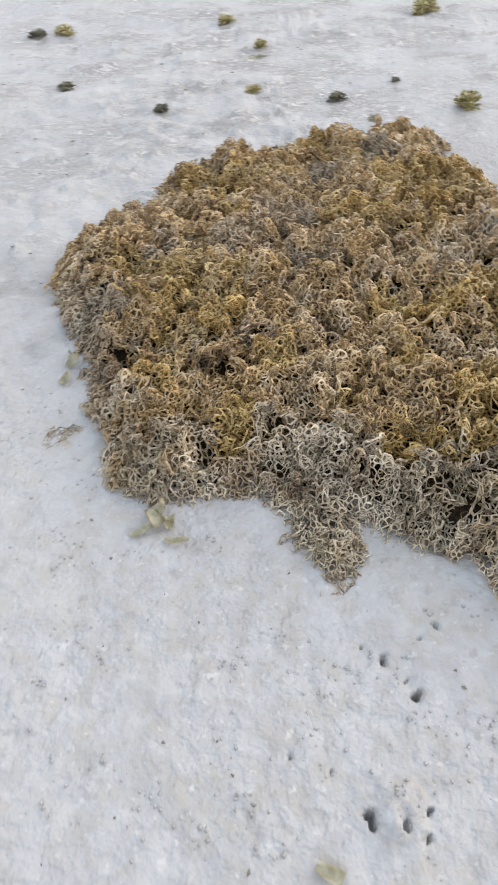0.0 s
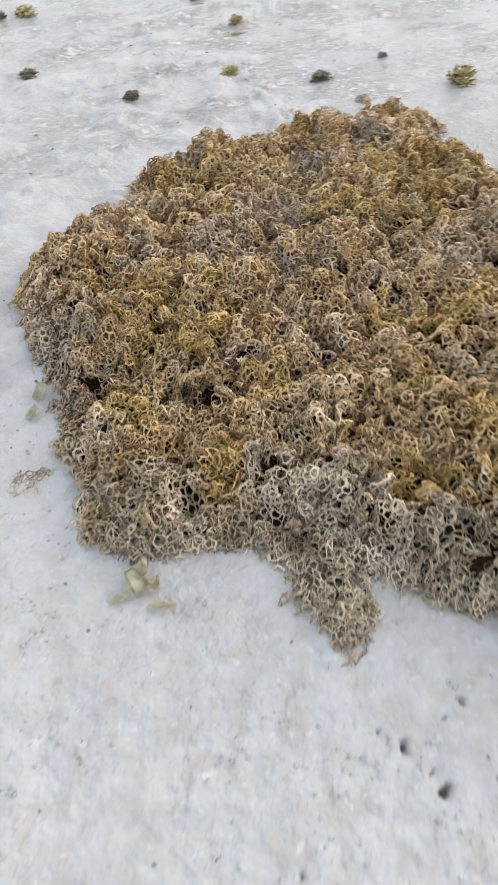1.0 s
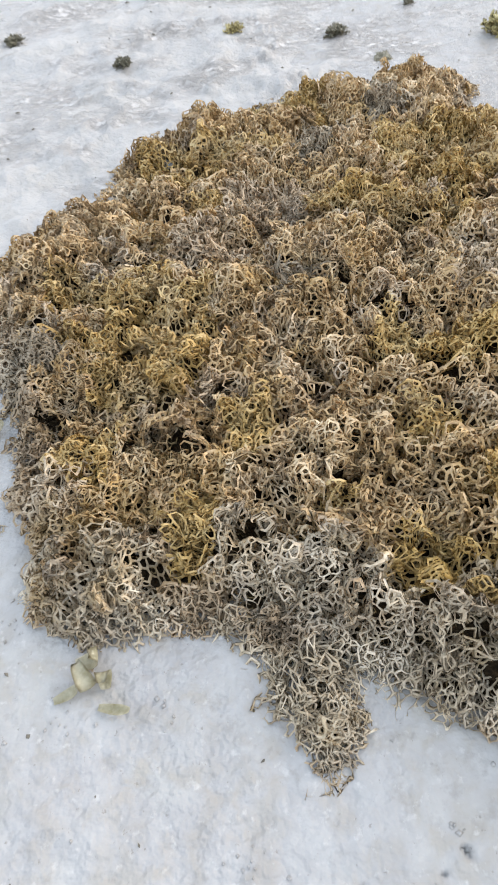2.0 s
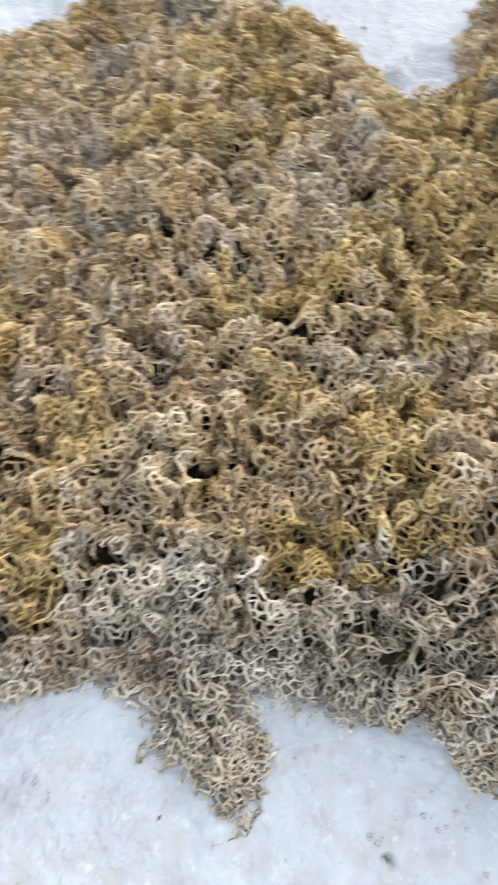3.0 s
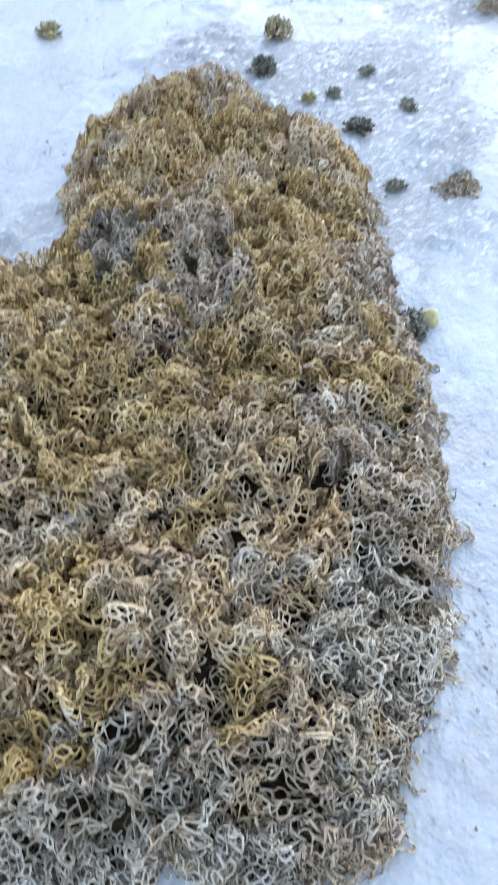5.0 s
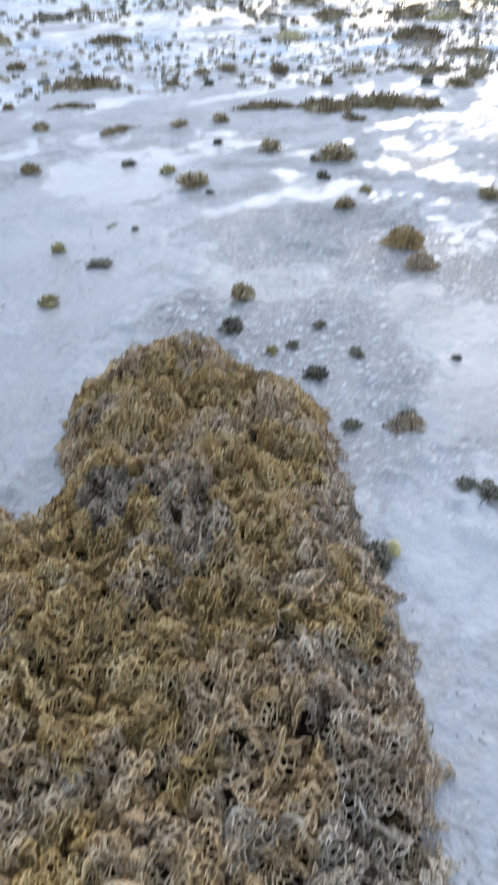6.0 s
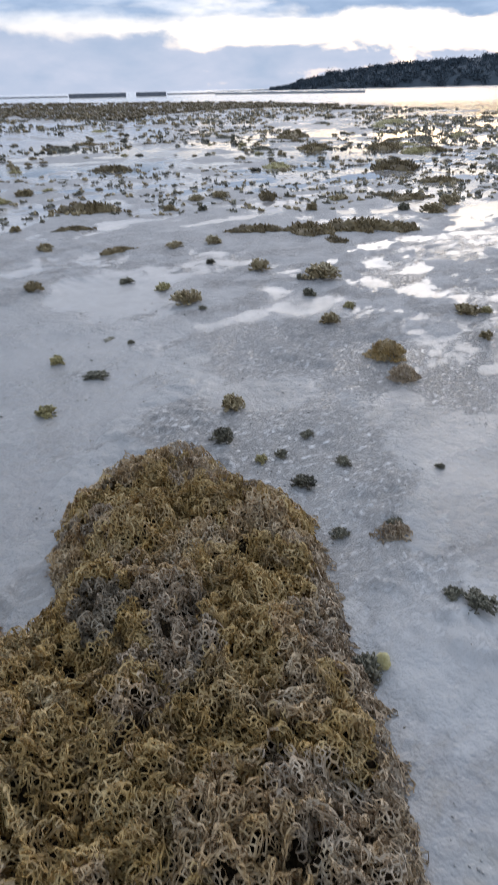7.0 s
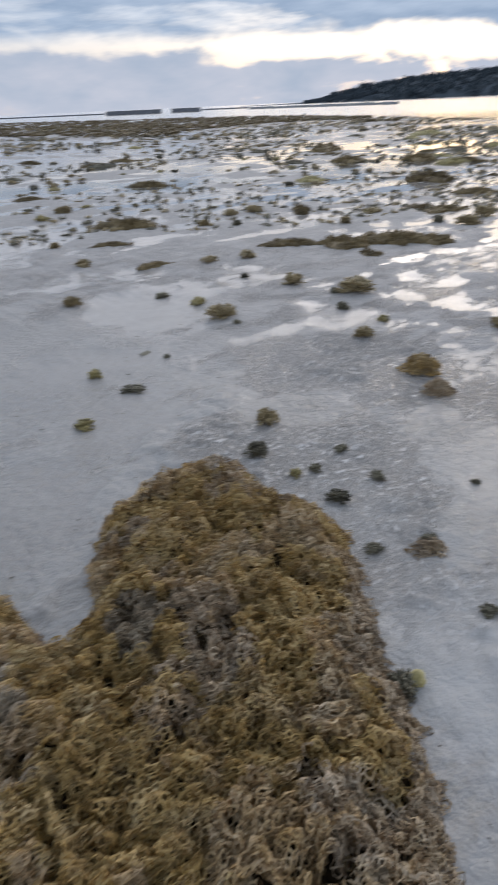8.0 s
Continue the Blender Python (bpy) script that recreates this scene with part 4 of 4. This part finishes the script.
# ---- scraps on the sand ----
def curled_leaf(name, at, turn, length, width, curl, mat, label):
    """A pale strap of leaf, curled along its length."""
    bm = bmesh.new()
    rows, cols = 10, 5
    grid = []
    for k in range(rows):
        s = k / (rows - 1)
        w = width * (0.45 + 0.55 * math.sin(math.pi * min(1, s * 0.9 + 0.08)))
        a = curl * s
        x, z = length * math.sin(a) / max(curl, 0.01), length * (1 - math.cos(a)) / max(curl, 0.01)
        grid.append([bm.verts.new((x, w * (c / (cols - 1) - 0.5), z * 0.55 + 0.006 + 0.25 * w * (2 * c / (cols - 1) - 1) ** 2)) for c in range(cols)])
    for k in range(rows - 1):
        for c in range(cols - 1):
            bm.faces.new((grid[k][c], grid[k][c + 1], grid[k + 1][c + 1], grid[k + 1][c])).smooth = True
    bmesh.ops.solidify(bm, geom=bm.faces[:], thickness=0.0015)
    me = bpy.data.meshes.new(name)
    bm.to_mesh(me)
    bm.free()
    me.materials.append(mat)
    ob = tagged(new(name, me), label, "leaf", "pale leaf scraps")
    ob.location = (*at, level(*at))
    ob.rotation_euler = (0, 0, radians(turn))


for at, turn, length, width, curl in (((-0.16, 1.005), 10, 0.07, 0.030, 1.2), ((-0.14, 0.985), -55, 0.075, 0.028, 2.2), ((-0.10, 0.965), 100, 0.05, 0.026, 1.6),
                                      ((-0.19, 0.945), 20, 0.05, 0.018, 0.8), ((-0.11, 0.935), -10, 0.05, 0.016, 0.6), ((-0.455, 1.54), 60, 0.06, 0.034, 1.3),
                                      ((-0.465, 1.47), 40, 0.04, 0.026, 0.9), ((0.20, 0.31), -30, 0.05, 0.022, 0.9)):
    curled_leaf("leaf_scrap", at, turn, length * 1.55, width * 1.15, curl * 1.9, LEAF, "pale yellow curled scrap of leaf on sand")


def build_sponge():
    bm = bmesh.new()
    bmesh.ops.create_icosphere(bm, subdivisions=3, radius=0.022)
    for v in bm.verts:
        v.co *= 1 + 0.30 * noise.noise(v.co * 55) + 0.16 * noise.noise(v.co * 140)
        v.co = Vector((v.co.x * 0.85 + v.co.z * 0.35, v.co.y * 1.05, v.co.z * 1.35))
    for f in bm.faces:
        f.smooth = True
    me = bpy.data.meshes.new("sponge")
    bm.to_mesh(me)
    bm.free()
    me.materials.append(SPONGE)
    ob = tagged(new("sponge", me), "small yellow lumpy sponge beside the seaweed heap", "sponge")
    ob.location = (1.755, 1.415, level(1.755, 1.415) + 0.012)


build_sponge()


def build_debris():
    """Crumbs of weed and shell strewn over the near sand."""
    rng = np.random.default_rng(8)
    verts, faces = [], []
    for k in range(620):
        x, y = rng.uniform(-1.6, 3.6), rng.uniform(0.0, 5.0)
        if inside(np.array([(x, y)]))[0] > -0.01:
            continue
        s = rng.uniform(0.0012, 0.0048) * (1 + 0.18 * max(0, y - 1))
        shape = np.array([(1, 0, 0), (0, 1, 0), (-1, 0, 0), (0, -1, 0), (0, 0, 0.7), (0, 0, -0.5)]) * rng.uniform(0.4, 1.5, (6, 1)) * s
        a = rng.uniform(0, 6.28)
        c, d = math.cos(a), math.sin(a)
        shape = shape * (1.5, 0.8, 0.8) @ np.array(((c, d, 0), (-d, c, 0), (0, 0, 1)))
        o = len(verts)
        verts += list(shape + np.array((x, y, level(x, y) + s * 0.25)))
        faces += [(o + i, o + (i + 1) % 4, o + 4) for i in range(4)] + [(o + (i + 1) % 4, o + i, o + 5) for i in range(4)]
    tagged(new("sand_debris", mesh_of("sand_debris", verts, faces, DEBRIS, smooth=False)), "dark crumbs of weed and shell strewn on the sand", "debris", kind="stuff")


build_debris()


def build_pellets():
    """Worm casts: crumbs of sand, in loose clusters."""
    rng = np.random.default_rng(14)
    verts, faces = [], []
    for cluster in range(330):
        cx, cy = rng.uniform(-1.2, 1.6), rng.uniform(-0.05, 1.5)
        if cluster % 6 == 0:
            cx, cy = rng.uniform(1.2, 3.4), rng.uniform(0.6, 3.2)
        spread = rng.uniform(0.006, 0.05)
        for k in range(int(rng.integers(3, 14))):
            x, y = cx + rng.normal(0, spread), cy + rng.normal(0, spread)
            if inside(np.array([(x, y)]))[0] > -0.01:
                continue
            size = rng.uniform(0.0015, 0.0048)
            shape = np.array([(1, 0, 0), (0, 1, 0), (-1, 0, 0), (0, -1, 0), (0, 0, 0.9), (0, 0, -0.8)]) * rng.uniform(0.6, 1.4, (6, 1)) * size
            o = len(verts)
            verts += list(shape + np.array((x, y, level(x, y) + size * 0.2)))
            faces += [(o + i, o + (i + 1) % 4, o + 4) for i in range(4)] + [(o + (i + 1) % 4, o + i, o + 5) for i in range(4)]
    tagged(new("worm_casts", mesh_of("worm_casts", verts, faces, SAND)), "tiny crumbs of worm cast sand in clusters", "sand", kind="stuff")


build_pellets()


# ---- far shore ----
def at_bearing(azimuth, r):
    a = radians(azimuth)
    return 0.62 + r * math.sin(a), 0.72 + r * math.cos(a)


def box_verts(x0, y0, x1, y1, z0, z1, thick):
    """A wall block from one plan point to another."""
    way = np.array((x1 - x0, y1 - y0))
    side = np.array((-way[1], way[0])) / np.linalg.norm(way) * thick / 2
    ring = [np.array((x0, y0)) + side, np.array((x1, y1)) + side, np.array((x1, y1)) - side, np.array((x0, y0)) - side]
    verts = [(*p, z) for z in (z0, z1) for p in ring]
    return verts, [(0, 1, 2, 3), (7, 6, 5, 4)] + [(i + 4, (i + 1) % 4 + 4, (i + 1) % 4, i) for i in range(4)]


def stake_fence(az0, az1, r0, r1, tall, gap, label):
    """A fish fence standing in the sea: rails and many upright stakes."""
    rng = random.Random(int(az0 * 10))
    (x0, y0), (x1, y1) = at_bearing(az0, r0), at_bearing(az1, r1)
    fence = thing("fish_fence", label, "fence", (x0, y0, 0), "fish fences in the sea")
    length = math.hypot(x1 - x0, y1 - y0)
    count = int(length / gap)
    verts, faces = [], []
    for k in range(count + 1):
        s = k / count
        v, f = box_verts(s * (x1 - x0), s * (y1 - y0), s * (x1 - x0) + 0.09 * (x1 - x0) / length, s * (y1 - y0) + 0.09 * (y1 - y0) / length, -1.5, tall * rng.uniform(0.85, 1.12), 0.09)
        o = len(verts)
        verts += v
        faces += [tuple(o + q for q in face) for face in f]
    ob = part_of("stakes", mesh_of("stakes", verts, faces, STAKE, smooth=False), fence)
    tagged(ob, kind="stuff")
    for z in (0.25, 0.93):
        v, f = box_verts(0, 0, x1 - x0, y1 - y0, tall * z - 0.11, tall * z + 0.07, 0.05)
        part_of("rail", mesh_of("rail", v, f, STAKE, smooth=False), fence)
    v, f = box_verts(0, 0, x1 - x0, y1 - y0, -0.5, tall * 0.86, 0.03)
    part_of("netting", mesh_of("netting", v, f, STAKE, smooth=False), fence)


stake_fence(29.4, 33.7, 250, 245, 1.3, 0.4, "dark fence of stakes standing in the shallow sea")
stake_fence(34.5, 36.8, 250, 248, 1.3, 0.4, "short dark fence of stakes standing in the sea")
stake_fence(10.0, 29.3, 420, 330, 0.45, 2.5, "long low line of stakes far out in the sea")
stake_fence(36.9, 40.6, 330, 320, 0.5, 2.5, "thin row of stakes linking the sea fences")


def build_sea_wall():
    wall = thing("sea_wall", "long low grey stone wall in the shallow sea", "wall", (*at_bearing(40.7, 250), 0))
    x0, y0 = at_bearing(40.7, 250)
    for k in range(12):
        a0, a1 = 40.7 + 11.5 * k / 12, 40.7 + 11.5 * (k + 1) / 12
        r0, r1 = 250 - 60 * k / 12, 250 - 60 * (k + 1) / 12
        (xa, ya), (xb, yb) = at_bearing(a0, r0), at_bearing(a1, r1)
        v, f = box_verts(xa - x0, ya - y0, xb - x0, yb - y0, -1.5, 0.62 + 0.06 * math.sin(k * 2.3), 0.8)
        part_of("wall_length", mesh_of("wall_length", v, f, STONE, smooth=False), wall)


build_sea_wall()


def ridge_height(azimuth):
    return float(np.interp(azimuth, (40, 43.0, 45.2, 46.3, 48, 50, 54, 58, 62, 70, 85, 100), (0.3, 0.7, 1.5, 2.8, 7.5, 13.0, 18.5, 21.5, 24.5, 28.0, 30.0, 8.0)))


def build_headland():
    rng = np.random.default_rng(17)
    azimuths, rows = np.linspace(40, 100, 121), np.linspace(0, 1, 9)
    verts = []
    for s in rows:
        for a in azimuths:
            h = ridge_height(a)
            x, y = at_bearing(a, 590 + 150 * s)
            verts.append((x, y, -1.0 + (h * 0.85 + 1.0) * min(1, 1.6 * s) ** 0.6 * (1 - 0.3 * max(0, s - 0.7))))
    n = len(azimuths)
    faces = [(r * n + c, r * n + c + 1, (r + 1) * n + c + 1, (r + 1) * n + c) for r in range(len(rows) - 1) for c in range(n - 1)]
    tagged(new("headland", mesh_of("headland", verts, faces, HAZY_WOODS)), "dark wooded headland sloping down into the sea", "hill", kind="structure")
    # crowns: clouds of small leaf clumps
    verts, faces = [], []
    crowns = []
    for k in range(1500):
        a = 45.0 + 53 * rng.random() ** 1.25
        s = rng.random()
        h = ridge_height(a)
        x, y = at_bearing(a, 590 + 150 * s)
        base = -1.0 + (h * 0.85 + 1.0) * min(1, 1.6 * s) ** 0.6
        size = min(rng.uniform(2.0, 3.6), 0.6 + 0.30 * h)
        crowns.append((x, y, base + size * rng.uniform(0.1, 0.7), size))
    for x, y, z, size in crowns:
        m = 48
        c = rng.normal(0, 1, (m, 3))
        c *= (rng.random((m, 1)) ** 0.33) / np.linalg.norm(c, axis=1, keepdims=True) * size * np.array((1.1, 1.1, 0.75))
        c += (x, y, z)
        t = rng.normal(0, 0.40 * size ** 0.5, (m, 3, 3))
        o = len(verts)
        verts += list((c[:, None, :] + t).reshape(-1, 3))
        faces += [(o + 3 * q, o + 3 * q + 1, o + 3 * q + 2) for q in range(m)]
    tagged(new("headland_woods", mesh_of("headland_woods", verts, faces, HAZY_WOODS, smooth=False)), "dense dark tree crowns covering the far headland", "trees", kind="stuff")


def far_tree(azimuth, tall, wide, seed):
    """A tree that stands out over the ridge: trunk, limbs and an open crown."""
    rng = np.random.default_rng(seed)
    x, y = at_bearing(azimuth, 680)
    foot = ridge_height(azimuth) * 0.66
    tree = thing("tree", "tall dark tree standing out on the headland ridge", "tree", (x, y, foot), "ridge trees")
    verts, faces = tube_rows([(0, 0, -1), (0.2, 0.1, tall * 0.4), (0.1, -0.2, tall * 0.7)], (0.5, 0.38, 0.22), 6)
    ends = []
    for k in range(6):
        a = rng.uniform(0, 6.28)
        end = np.array((math.cos(a) * wide * 0.6, math.sin(a) * wide * 0.6, tall * rng.uniform(0.75, 0.98)))
        v, f = tube_rows([(0.15, 0, tall * 0.55), end * np.array((0.5, 0.5, 0.85)), end], (0.2, 0.13, 0.05), 4)
        o = len(verts)
        verts, faces = verts + v, faces + [tuple(o + q for q in face) for face in f]
        ends.append(end)
    part_of("trunk", mesh_of("trunk", verts, faces, BARK), tree)
    verts, faces = [], []
    for end in ends + [np.array((0, 0, tall))]:
        m = 48
        c = end + rng.normal(0, 1, (m, 3)) * wide * np.array((0.34, 0.34, 0.26))
        t = rng.normal(0, 0.42, (m, 4, 3))
        o = len(verts)
        verts += list((c[:, None, :] + t).reshape(-1, 3))
        for q in range(m):
            b = o + 4 * q
            faces += [(b, b + 1, b + 2), (b, b + 2, b + 3), (b, b + 3, b + 1), (b + 1, b + 3, b + 2)]
    part_of("crown", mesh_of("crown", verts, faces, HAZY_WOODS, smooth=False), tree)


build_headland()
for k, (azimuth, tall, wide) in enumerate(((47.3, 5.5, 3.0), (49.6, 7.5, 4.0), (51.9, 7.5, 3.6), (53.2, 8.0, 4.2), (54.6, 7.5, 3.4), (56.4, 8.0, 3.8),
                                           (57.6, 9.0, 4.0), (59.2, 8.5, 3.6), (60.9, 11.5, 4.4), (62.0, 10.5, 5.0), (64.5, 10, 5.0), (67, 10, 5.0))):
    far_tree(azimuth, tall * 0.62, wide * 1.05, 60 + k)
